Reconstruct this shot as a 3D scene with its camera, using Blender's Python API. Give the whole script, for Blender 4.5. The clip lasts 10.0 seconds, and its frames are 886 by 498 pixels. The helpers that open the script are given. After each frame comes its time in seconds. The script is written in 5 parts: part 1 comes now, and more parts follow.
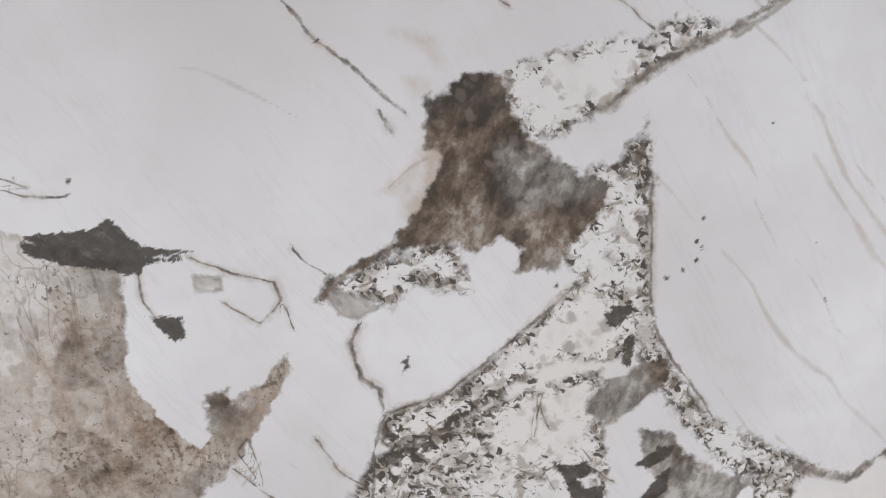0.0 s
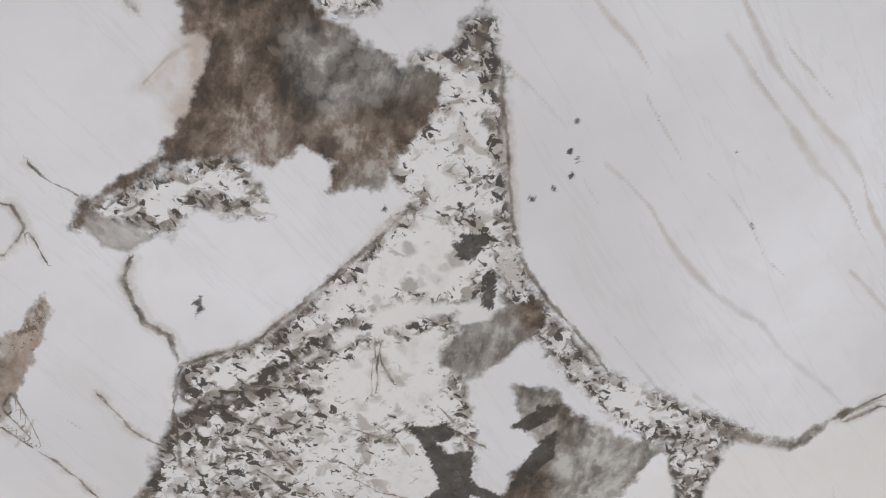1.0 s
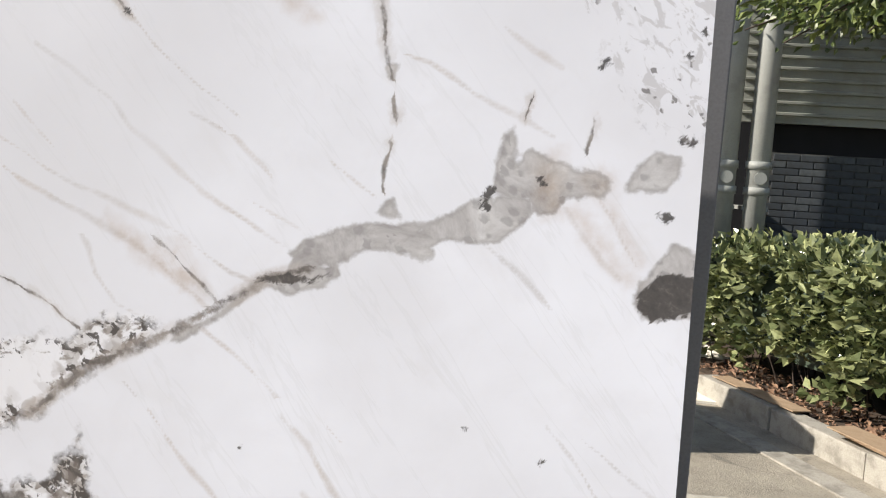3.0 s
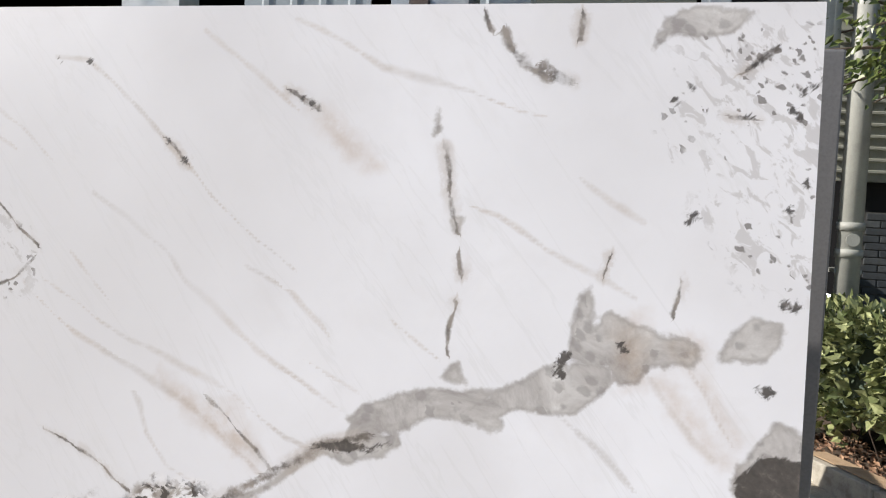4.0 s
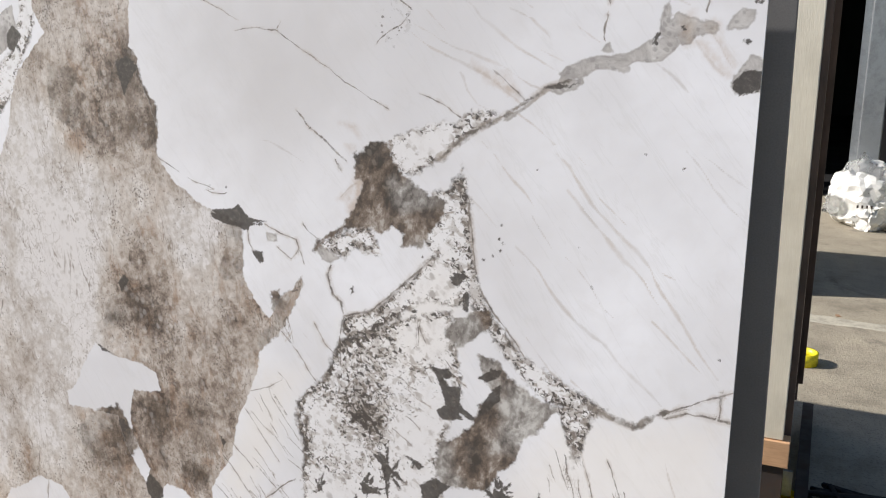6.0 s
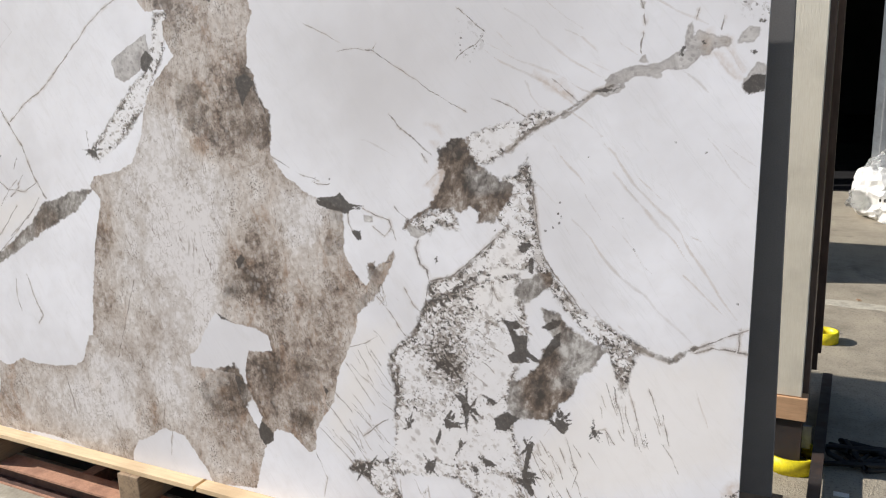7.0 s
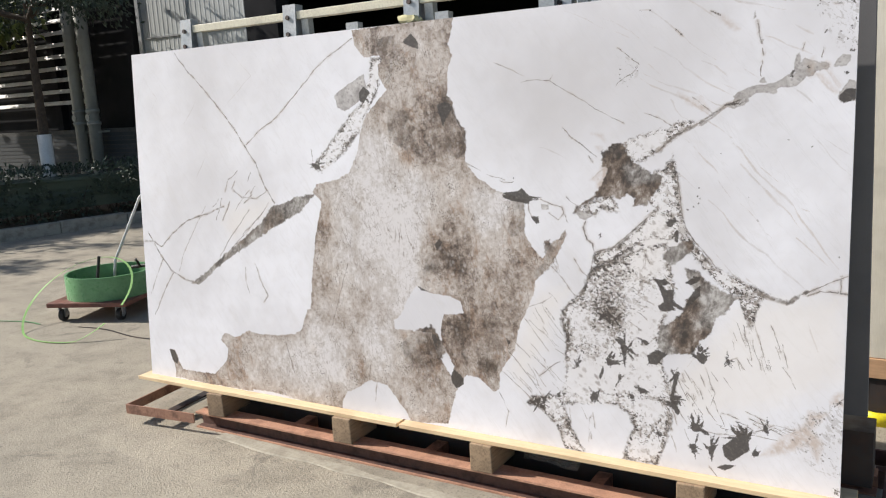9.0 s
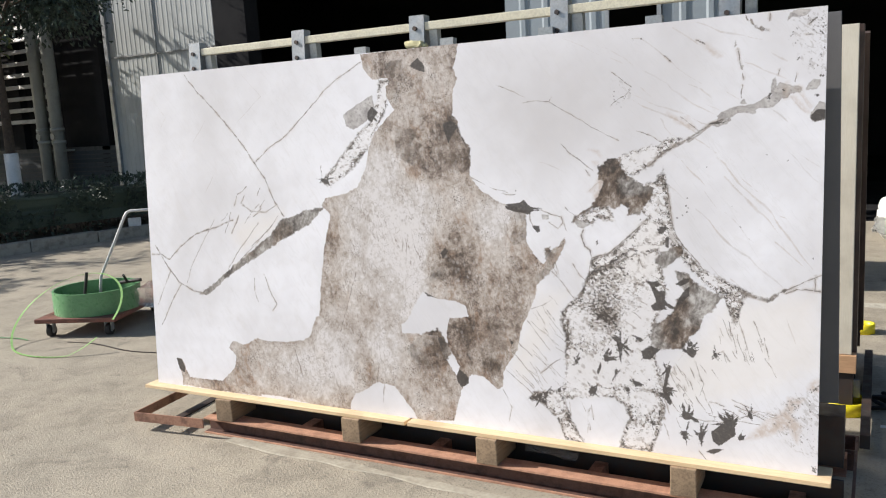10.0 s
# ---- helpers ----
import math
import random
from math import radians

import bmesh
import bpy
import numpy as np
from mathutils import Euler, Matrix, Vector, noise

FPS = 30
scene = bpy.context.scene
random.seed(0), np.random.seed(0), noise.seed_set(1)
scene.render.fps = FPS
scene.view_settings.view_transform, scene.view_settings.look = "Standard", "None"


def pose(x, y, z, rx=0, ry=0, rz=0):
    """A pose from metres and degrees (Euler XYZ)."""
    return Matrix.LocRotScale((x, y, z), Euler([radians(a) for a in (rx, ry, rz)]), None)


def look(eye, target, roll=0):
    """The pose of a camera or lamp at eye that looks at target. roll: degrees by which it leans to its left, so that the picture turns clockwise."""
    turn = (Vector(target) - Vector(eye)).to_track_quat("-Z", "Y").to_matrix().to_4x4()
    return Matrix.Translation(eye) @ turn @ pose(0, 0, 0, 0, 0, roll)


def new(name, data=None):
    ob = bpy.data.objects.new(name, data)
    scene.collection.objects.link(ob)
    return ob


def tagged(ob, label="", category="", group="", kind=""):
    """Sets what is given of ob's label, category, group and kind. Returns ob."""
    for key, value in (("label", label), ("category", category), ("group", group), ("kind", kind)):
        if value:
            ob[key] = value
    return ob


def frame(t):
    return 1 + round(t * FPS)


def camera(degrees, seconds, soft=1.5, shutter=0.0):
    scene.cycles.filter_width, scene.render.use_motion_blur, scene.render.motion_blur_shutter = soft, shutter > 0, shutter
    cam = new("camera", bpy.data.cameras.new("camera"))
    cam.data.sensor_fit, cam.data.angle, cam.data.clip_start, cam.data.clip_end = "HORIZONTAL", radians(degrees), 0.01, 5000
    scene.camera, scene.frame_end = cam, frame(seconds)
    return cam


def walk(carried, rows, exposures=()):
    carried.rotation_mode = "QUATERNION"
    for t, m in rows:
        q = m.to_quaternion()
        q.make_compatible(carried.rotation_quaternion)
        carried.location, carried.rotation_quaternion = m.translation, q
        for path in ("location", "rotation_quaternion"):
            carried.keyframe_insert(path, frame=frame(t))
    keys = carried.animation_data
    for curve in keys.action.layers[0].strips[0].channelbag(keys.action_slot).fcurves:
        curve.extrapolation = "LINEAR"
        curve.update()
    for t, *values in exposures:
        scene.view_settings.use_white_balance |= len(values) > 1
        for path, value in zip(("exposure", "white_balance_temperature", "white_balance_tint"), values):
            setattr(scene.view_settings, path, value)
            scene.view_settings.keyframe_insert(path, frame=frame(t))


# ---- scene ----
cam = camera(56.98, 10.0, soft=1.15)
PATH = [
    (0, (2.2424, -0.8158, 1.1831), (2.7044, 1.0459, 0.6168), 3.87),
    (0.5, (2.3757, -0.7676, 1.1857), (2.7761, 1.0894, 0.5604), 2.72),
    (1, (2.5263, -0.6903, 1.1297), (2.8110, 1.1458, 0.3897), 2.01),
    (1.5, (2.7430, -0.6579, 1.0700), (2.8509, 1.1898, 0.3122), 3.62),
    (2, (2.9070, -0.7018, 1.1237), (2.8180, 1.2024, 0.5185), 3.44),
    (2.5, (3.0350, -0.8130, 1.2376), (2.8025, 1.1451, 0.9032), 3.63),
    (3, (3.0813, -0.6991, 1.2948), (2.8190, 1.2827, 1.2373), 4.16),
    (3.2, (3.0979, -0.6254, 1.3302), (2.8005, 1.3524, 1.3359), 4.21),
    (4.3, (3.0675, -0.6618, 1.3849), (2.5297, 1.2636, 1.4442), 3.90),
    (4.5, (3.0775, -0.7648, 1.3425), (2.4763, 1.1427, 1.3313), 3.49),
    (5, (3.1393, -1.0250, 1.2331), (2.4380, 0.8310, 0.9813), 2.49),
    (5.5, (3.2825, -1.2771, 1.2109), (2.5067, 0.5334, 0.8642), 2.01),
    (6, (3.3087, -1.4755, 1.2045), (2.4812, 0.3106, 0.8507), 1.27),
    (6.2, (3.3160, -1.5646, 1.2124), (2.4716, 0.2108, 0.8447), 0.65),
    (7.3, (3.4162, -2.0017, 1.1843), (2.4900, -0.2583, 0.8642), -0.21),
    (7.5, (3.4271, -2.0773, 1.1927), (2.4607, -0.3556, 0.8739), -0.37),
    (8, (3.4058, -2.2954, 1.1661), (2.3890, -0.5995, 0.8662), -1.36),
    (8.5, (3.4016, -2.5480, 1.1429), (2.3676, -0.8598, 0.8587), -1.82),
    (9, (3.4138, -2.7254, 1.1166), (2.3863, -1.0269, 0.8726), -1.23),
    (9.5, (3.4133, -2.8861, 1.0935), (2.4042, -1.1715, 0.8892), -1.09),
    (10, (3.3611, -3.0388, 1.1088), (2.4240, -1.2834, 0.9068), -1.41),
]
# the slab's own frame (x along it, z up its face) leans back against its rack
LEAN, LIFT = 4.0, 0.21
SLAB = pose(0, 0, LIFT, -LEAN)
walk(cam, [(t, SLAB @ look(eye, target, roll)) for t, eye, target, roll in PATH],
     exposures=[(0, 0.21), (0.5, 0.13), (1.5, 0.22), (2.0, 0.42), (2.5, 0.59), (3.2, 0.63), (4.5, 0.51), (5.0, 0.40), (5.5, 0.52), (6.2, 0.40), (7.5, 0.36), (8.5, 0.39), (9.0, 0.50), (10.0, 0.55)])

# ---- light ----
SUN_WAY = Vector((0.96, 0.27, -0.66))
world = bpy.data.worlds.new("sky")
scene.world = world
world.use_nodes = True
wn = world.node_tree
sky = wn.nodes.new("ShaderNodeTexSky")
sky.sky_type, sky.sun_disc = "NISHITA", False
sky.sun_elevation = math.atan2(0.66, 1.0)
sky.sun_rotation = math.atan2(-SUN_WAY.x, -SUN_WAY.y)
wn.nodes["Background"].inputs[1].default_value = 0.085
wn.links.new(sky.outputs[0], wn.nodes["Background"].inputs[0])
sun_lamp = bpy.data.lights.new("sun", "SUN")
sun_lamp.energy, sun_lamp.angle, sun_lamp.color = 4.6, radians(0.5), (1.0, 0.94, 0.865)
sun_ob = new("sun", sun_lamp)
sun_ob.matrix_world = look((-20, -10, 20), Vector((-20, -10, 20)) + SUN_WAY)


# ---- materials ----
class Nodes:
    """A short hand for building one node material."""

    def __init__(self, name, rough=0.6, metal=0.0):
        self.mat = bpy.data.materials.new(name)
        self.mat.use_nodes = True
        self.tree = self.mat.node_tree
        self.bsdf = self.tree.nodes["Principled BSDF"]
        self.bsdf.inputs["Roughness"].default_value = rough
        self.bsdf.inputs["Metallic"].default_value = metal
        self.where = self.tree.nodes.new("ShaderNodeTexCoord").outputs["Object"]

    def put(self, socket, value):
        if isinstance(value, bpy.types.NodeSocket):
            self.tree.links.new(value, socket)
        elif isinstance(value, (tuple, list)) and len(value) == 3 and socket.type == "RGBA":
            socket.default_value = (*value, 1)
        else:
            socket.default_value = value

    def math(self, op, a, b=0.0, c=0.0):
        n = self.tree.nodes.new("ShaderNodeMath")
        n.operation = op
        for s, v in zip(n.inputs, (a, b, c)):
            self.put(s, v)
        return n.outputs[0]

    def stretch(self, scale, turn=(0, 0, 0), vec=None):
        r, n = (self.tree.nodes.new("ShaderNodeMapping") for _ in range(2))
        self.put(r.inputs["Vector"], vec or self.where)
        r.inputs["Rotation"].default_value = [radians(a) for a in turn]
        self.put(n.inputs["Vector"], r.outputs[0])
        n.inputs["Scale"].default_value = scale
        return n.outputs[0]

    def noise(self, scale, detail=4.0, rough=0.55, vec=None, warp=0.0):
        n = self.tree.nodes.new("ShaderNodeTexNoise")
        self.put(n.inputs["Vector"], vec or self.where)
        n.inputs["Scale"].default_value, n.inputs["Detail"].default_value = scale, detail
        n.inputs["Roughness"].default_value, n.inputs["Distortion"].default_value = rough, warp
        return n.outputs[0]

    def cells(self, scale, vec=None, feature="F1"):
        n = self.tree.nodes.new("ShaderNodeTexVoronoi")
        n.feature = feature
        self.put(n.inputs["Vector"], vec or self.where)
        n.inputs["Scale"].default_value = scale
        return n.outputs[0]

    def wave(self, scale, axis="Z", distort=0.0):
        n = self.tree.nodes.new("ShaderNodeTexWave")
        n.bands_direction = axis
        self.put(n.inputs["Vector"], self.where)
        n.inputs["Scale"].default_value, n.inputs["Distortion"].default_value = scale, distort
        return n.outputs["Fac"]

    def step(self, v, lo, hi, a=0.0, b=1.0):
        n = self.tree.nodes.new("ShaderNodeMapRange")
        n.interpolation_type = "SMOOTHSTEP"
        for key, value in (("Value", v), ("From Min", lo), ("From Max", hi), ("To Min", a), ("To Max", b)):
            self.put(n.inputs[key], value)
        return n.outputs[0]

    def mix(self, f, a, b, how="MIX"):
        n = self.tree.nodes.new("ShaderNodeMix")
        n.data_type, n.blend_type = "RGBA", how
        self.put(n.inputs[0], f)
        self.put(n.inputs[6], a)
        self.put(n.inputs[7], b)
        return n.outputs[2]

    def ramp(self, v, *stops):
        n = self.tree.nodes.new("ShaderNodeValToRGB")
        self.put(n.inputs[0], v)
        while len(n.color_ramp.elements) < len(stops):
            n.color_ramp.elements.new(0.5)
        for e, (p, c) in zip(n.color_ramp.elements, stops):
            e.position, e.color = p, (*c, 1)
        return n.outputs[0]

    def attr(self, name):
        n = self.tree.nodes.new("ShaderNodeAttribute")
        n.attribute_name = name
        return n.outputs["Fac"]

    def chance(self):
        return self.tree.nodes.new("ShaderNodeObjectInfo").outputs["Random"]

    def island(self):
        return self.tree.nodes.new("ShaderNodeNewGeometry").outputs["Random Per Island"]

    def bump(self, height, strength=0.3, depth=0.005):
        n = self.tree.nodes.new("ShaderNodeBump")
        n.inputs["Strength"].default_value, n.inputs["Distance"].default_value = strength, depth
        self.put(n.inputs["Height"], height)
        self.put(self.bsdf.inputs["Normal"], n.outputs[0])

    def done(self, colour, rough=None):
        self.put(self.bsdf.inputs["Base Color"], colour)
        if rough is not None:
            self.put(self.bsdf.inputs["Roughness"], rough)
        return self.mat


def worn(name, base, dirt, rough=0.6, metal=0.0, scale=6.0, amount=0.6, grain=120.0, relief=0.15):
    """A paint, metal or plastic with stains at one scale and grain at another."""
    n = Nodes(name, rough, metal)
    stain = n.step(n.noise(scale, 6, 0.65), 0.42, 0.68, 0.0, amount)
    fine = n.noise(grain, 3, 0.6)
    c = n.mix(stain, base, dirt)
    c = n.mix(n.step(fine, 0.35, 0.75, 0.0, 0.35), c, [v * 0.7 for v in dirt])
    n.bump(fine, relief, 0.002)
    return n.done(c, n.step(n.noise(scale * 2, 3), 0.3, 0.7, max(rough - 0.12, 0.05), min(rough + 0.15, 1.0)))


def timber(name, light, dark, axis=(1, 14, 14), rough=0.7):
    n = Nodes(name, rough)
    grain = n.noise(6, 6, 0.65, n.stretch(axis), 0.6)
    c = n.ramp(grain, (0.25, dark), (0.55, light), (0.8, [v * 1.1 for v in light]))
    c = n.mix(n.step(n.noise(5, 4), 0.45, 0.75, 0, 0.5), c, [v * 0.6 for v in dark])
    c = n.mix(n.step(n.chance(), 0, 1, 0, 0.3), c, dark)
    n.bump(grain, 0.4, 0.003)
    return n.done(c)


def leafy(name, young, old, rough=0.35):
    n = Nodes(name, rough)
    c = n.ramp(n.island(), (0.0, old), (0.55, [(a + b) / 2 for a, b in zip(young, old)]), (0.9, young), (1.0, [v * 1.5 for v in young]))
    c = n.mix(n.step(n.noise(60, 2), 0.4, 0.7, 0, 0.3), c, old)
    n.bsdf.inputs["Specular IOR Level"].default_value = 0.6
    return n.done(c)


def slab_face():
    n = Nodes("veined_stone", 0.38)
    big, mid, fine = n.noise(5, 5, 0.6), n.noise(38, 5, 0.6), n.noise(230, 3, 0.6)
    rag = n.math("MULTIPLY_ADD", mid, 0.022, -0.011)
    rag = n.math("ADD", rag, n.math("MULTIPLY_ADD", n.noise(95, 3, 0.55), 0.009, -0.0045))

    def inside(name, ragged=1.0, edge=0.0022):
        d = n.math("MULTIPLY_ADD", rag, ragged, n.attr(name))
        return n.step(d, edge, -edge), d

    def bent(amount, scale, vec=None):
        """The place on the face, shifted a little by noise."""
        s = n.tree.nodes.new("ShaderNodeTexNoise")
        n.put(s.inputs["Vector"], vec or n.where)
        s.inputs["Scale"].default_value, s.inputs["Detail"].default_value = scale, 3
        add = n.tree.nodes.new("ShaderNodeVectorMath")
        add.operation = "MULTIPLY_ADD"
        n.put(add.inputs[0], s.outputs["Color"])
        add.inputs[1].default_value = (amount, amount, amount)
        n.put(add.inputs[2], vec or n.where)
        return add.outputs[0]

    def grains(scale, share, vec, size=0.42, soft=0.12):
        """Rounded grains: one in each cell of a share of the cells."""
        v = n.tree.nodes.new("ShaderNodeTexVoronoi")
        n.put(v.inputs["Vector"], vec)
        v.inputs["Scale"].default_value = scale
        sep = n.tree.nodes.new("ShaderNodeSeparateColor")
        n.put(sep.inputs[0], v.outputs["Color"])
        room = n.math("MULTIPLY_ADD", sep.outputs[1], 0.3, size - 0.15)
        near = n.math("SUBTRACT", v.outputs["Distance"], room)
        there = n.math("LESS_THAN", sep.outputs[0], share)
        return n.math("MULTIPLY", n.step(near, soft, -soft), there), sep.outputs[2]

    # white ground with soft clouds and drifting streaks
    white = n.mix(n.step(n.noise(1.3, 5, 0.55), 0.36, 0.66), (0.855, 0.86, 0.915), (0.675, 0.668, 0.70))
    white = n.mix(n.step(n.noise(14, 6, 0.65, None, 0.4), 0.42, 0.7, 0, 0.22), white, (0.66, 0.64, 0.66))
    along = n.stretch((0.7, 1, 7), (0, -52, 0))
    drift = n.noise(2.4, 6, 0.62, along, 0.5)
    white = n.mix(n.step(n.math("ABSOLUTE", n.math("SUBTRACT", drift, 0.5)), 0.014, 0.0, 0, 0.13), white, (0.50, 0.50, 0.49))
    white = n.mix(n.step(n.noise(7, 5, 0.65, n.stretch((0.6, 1, 1.8), (0, -52, 0)), 0.6), 0.56, 0.75, 0, 0.3), white, (0.64, 0.62, 0.62))
    # upper white greyed: duller stone, plus light falloff put into the colour
    white = n.mix(n.math("MULTIPLY", n.attr("upper_dim"), n.step(n.noise(3, 4), 0.3, 0.65, 0.5, 1.0)), white, (0.585, 0.57, 0.585))
    cream, _ = inside("cream", 2.5, 0.05)
    white = n.mix(n.math("MULTIPLY", cream, 0.5), white, (0.80, 0.755, 0.715))
    wiggle = n.math("MULTIPLY_ADD", n.noise(16, 3), 0.016, -0.008)
    fd = n.math("ABSOLUTE", n.math("ADD", n.attr("faint"), n.math("MULTIPLY_ADD", n.noise(60, 3, 0.6), 0.003, -0.0015)))
    fw = n.math("MULTIPLY", n.attr("faint_wide"), n.step(n.noise(13, 5, 0.7), 0.32, 0.68, 0.3, 1.0))
    f = n.math("MULTIPLY", n.step(n.math("DIVIDE", fd, fw), 1.8, 0.0), n.step(n.noise(9, 5, 0.68), 0.36, 0.62, 0.2, 0.52))
    f = n.math("MULTIPLY", f, n.step(n.math("SUBTRACT", n.attr("faint_near"), n.math("ABSOLUTE", n.attr("faint"))), 0.0035, 0.0022))
    f = n.math("MULTIPLY", f, n.step(n.attr("faint_near"), 0.034, 0.018))
    c = n.mix(f, white, n.mix(n.step(big, 0.44, 0.58), (0.40, 0.315, 0.245), (0.40, 0.365, 0.345)))

    # speckled fields: rounded grains, thick at their edges and thin inside
    sp, sd = inside("speck", 1.6, 0.006)
    crowd = n.math("MULTIPLY_ADD", n.noise(11, 4, 0.6), 0.5, -0.25)
    crowd = n.math("ADD", crowd, n.math("MULTIPLY_ADD", n.attr("dense"), 0.10, n.step(sd, -0.028, 0.0, 0.33, 0.475)))
    base = n.mix(0.5, c, (0.80, 0.782, 0.79))
    lean = n.stretch((1, 1, 1.35), (0, -35, 0))
    turned = n.stretch((1, 1, 1.5), (0, 25, 0))
    base = n.mix(n.step(n.noise(34, 5, 0.7), 0.48, 0.74, 0, 0.4), base, (0.55, 0.515, 0.50))
    gm, tint = grains(58, n.step(n.noise(10, 4), 0.35, 0.65, 0.12, 0.5), bent(0.02, 65, lean), 0.36, 0.2)
    base = n.mix(n.math("MULTIPLY", gm, n.math("MULTIPLY_ADD", tint, 0.5, 0.15)), base, (0.34, 0.30, 0.275))
    lump = n.math("SUBTRACT", n.noise(30, 3, 0.6, lean, 0.6), crowd)
    base = n.mix(n.step(lump, 0.085, 0.0, 0, 0.6), base, n.mix(n.step(n.noise(17, 4, 0.6), 0.38, 0.6), (0.30, 0.255, 0.225), (0.52, 0.49, 0.475)))
    grit = n.math("SUBTRACT", n.noise(62, 4, 0.62, turned, 0.5), crowd)
    base = n.mix(n.step(grit, 0.085, -0.035, 0, 0.92), base, n.mix(n.step(n.noise(40, 3), 0.4, 0.6), (0.17, 0.14, 0.12), (0.36, 0.325, 0.30)))
    base = n.mix(n.step(n.math("SUBTRACT", n.noise(92, 3, 0.6, lean, 0.8), crowd), 0.04, -0.02, 0, 0.95), base, (0.06, 0.05, 0.045))
    gm, tint = grains(46, n.step(crowd, 0.3, 0.55, 0.1, 0.5), bent(0.022, 60, lean), 0.38, 0.16)
    base = n.mix(n.math("MULTIPLY", gm, n.math("MULTIPLY_ADD", tint, 0.4, 0.3)), base, (0.22, 0.185, 0.165))
    c = n.mix(sp, c, base)
    thin, td = inside("speckle_light", 2.5, 0.01)
    pale = n.mix(n.step(n.math("ADD", n.noise(55, 4, 0.6, n.stretch((1.6, 1, 0.8), (0, 40, 0)), 0.8), n.math("MULTIPLY_ADD", n.noise(9, 3), 0.4, -0.2)), 0.47, 0.40, 0, 0.62), c, (0.47, 0.45, 0.455))
    pm, tint = grains(150, n.step(n.noise(10, 4), 0.46, 0.68, 0.05, 0.45), bent(0.012, 120, lean))
    pale = n.mix(n.math("MULTIPLY", pm, 0.85), pale, (0.17, 0.155, 0.15))
    c = n.mix(thin, c, pale)

    # translucent greys and tan stains
    g, gd = inside("grey", 0.75, 0.0025)
    gcol = n.ramp(n.noise(22, 7, 0.7, None, 0.5), (0.3, (0.23, 0.205, 0.195)), (0.46, (0.40, 0.375, 0.365)), (0.62, (0.56, 0.54, 0.53)), (0.7, (0.7, 0.69, 0.69)))
    gm, _ = grains(75, 0.4, bent(0.012, 90, lean))
    gcol = n.mix(n.math("MULTIPLY", gm, 0.6), gcol, (0.22, 0.2, 0.195))
    gcol = n.mix(n.step(n.math("ABSOLUTE", gd), 0.005, 0.0, 0, 0.5), gcol, (0.2, 0.175, 0.16))
    c = n.mix(n.math("MULTIPLY", g, 0.9), c, gcol)
    tan, _ = inside("tan", 1.6, 0.012)
    c = n.mix(n.math("MULTIPLY", tan, n.step(mid, 0.35, 0.6, 0.2, 0.75)), c, n.mix(1.0, c, (0.66, 0.53, 0.42), "MULTIPLY"))

    # the great beige body: pale and crystalline, or brown and grained
    b, bd = inside("body", 0.9, 0.0018)
    tone = n.attr("tone")
    down = n.stretch((1.1, 1, 0.9), (0, 14, 0))
    soft = n.noise(4.5, 5, 0.62, down, 0.6)
    grain = n.noise(23, 6, 0.66, down, 0.3)
    flow = n.math("MULTIPLY_ADD", soft, 1.25, n.math("MULTIPLY", grain, 0.62))
    cell = n.tree.nodes.new("ShaderNodeTexVoronoi")
    n.put(cell.inputs["Vector"], bent(0.02, 40, down))
    cell.inputs["Scale"].default_value = 52
    shade = n.math("MULTIPLY_ADD", cell.outputs["Color"], 0.26, -0.16)
    val = n.math("ADD", n.math("MULTIPLY_ADD", flow, 1.22, -0.54), n.math("MULTIPLY_ADD", tone, -0.31, shade))
    val = n.math("ADD", val, n.math("MULTIPLY_ADD", n.noise(62, 6, 0.75), 0.95, -0.475))
    val = n.math("ADD", val, n.step(bd, -0.03, 0.0, 0.0, -0.10))
    bcol = n.ramp(val, (0.06, (0.075, 0.06, 0.052)), (0.22, (0.225, 0.185, 0.16)), (0.38, (0.40, 0.355, 0.32)), (0.55, (0.52, 0.485, 0.46)), (0.70, (0.60, 0.58, 0.565)), (0.90, (0.72, 0.71, 0.715)))
    rust = n.math("MULTIPLY", n.step(n.noise(9, 6, 0.72, n.stretch((1.4, 1, 0.7), (0, 15, 0)), 1.0), 0.5, 0.64, 0, 0.85), n.step(tone, -0.3, 0.3))
    bcol = n.mix(rust, bcol, n.mix(1.0, bcol, (0.72, 0.58, 0.48), "MULTIPLY"))
    bcol = n.mix(n.step(tone, 0.1, -0.6, 0, 0.4), bcol, n.mix(1.0, bcol, (0.94, 0.97, 1.03), "MULTIPLY"))
    flecks = n.step(n.math("ADD", n.noise(160, 3, 0.65, down), n.math("MULTIPLY_ADD", n.noise(12, 3), 0.5, n.math("MULTIPLY_ADD", tone, -0.05, -0.25))), 0.405, 0.335, 0, 0.85)
    bcol = n.mix(flecks, bcol, (0.12, 0.10, 0.09))
    pm, tint = grains(95, 0.45, bent(0.016, 70, down), 0.42, 0.14)
    bcol = n.mix(n.math("MULTIPLY", n.math("MULTIPLY", pm, n.step(n.noise(6, 5, 0.65), 0.44, 0.62)), n.math("MULTIPLY_ADD", tint, 0.45, 0.1)), bcol, (0.24, 0.205, 0.18))
    seam = n.cells(34, bent(0.05, 22, down), "DISTANCE_TO_EDGE")
    bcol = n.mix(n.math("MULTIPLY", n.step(seam, 0.05, 0.0, 0, 0.5), n.step(n.noise(8, 4), 0.42, 0.62)), bcol, (0.25, 0.205, 0.175))
    pm, tint = grains(60, 0.35, bent(0.012, 60, down), 0.45, 0.15)
    bcol = n.mix(n.math("MULTIPLY", pm, 0.3), bcol, n.mix(tint, (0.33, 0.30, 0.28), (0.74, 0.74, 0.76)))
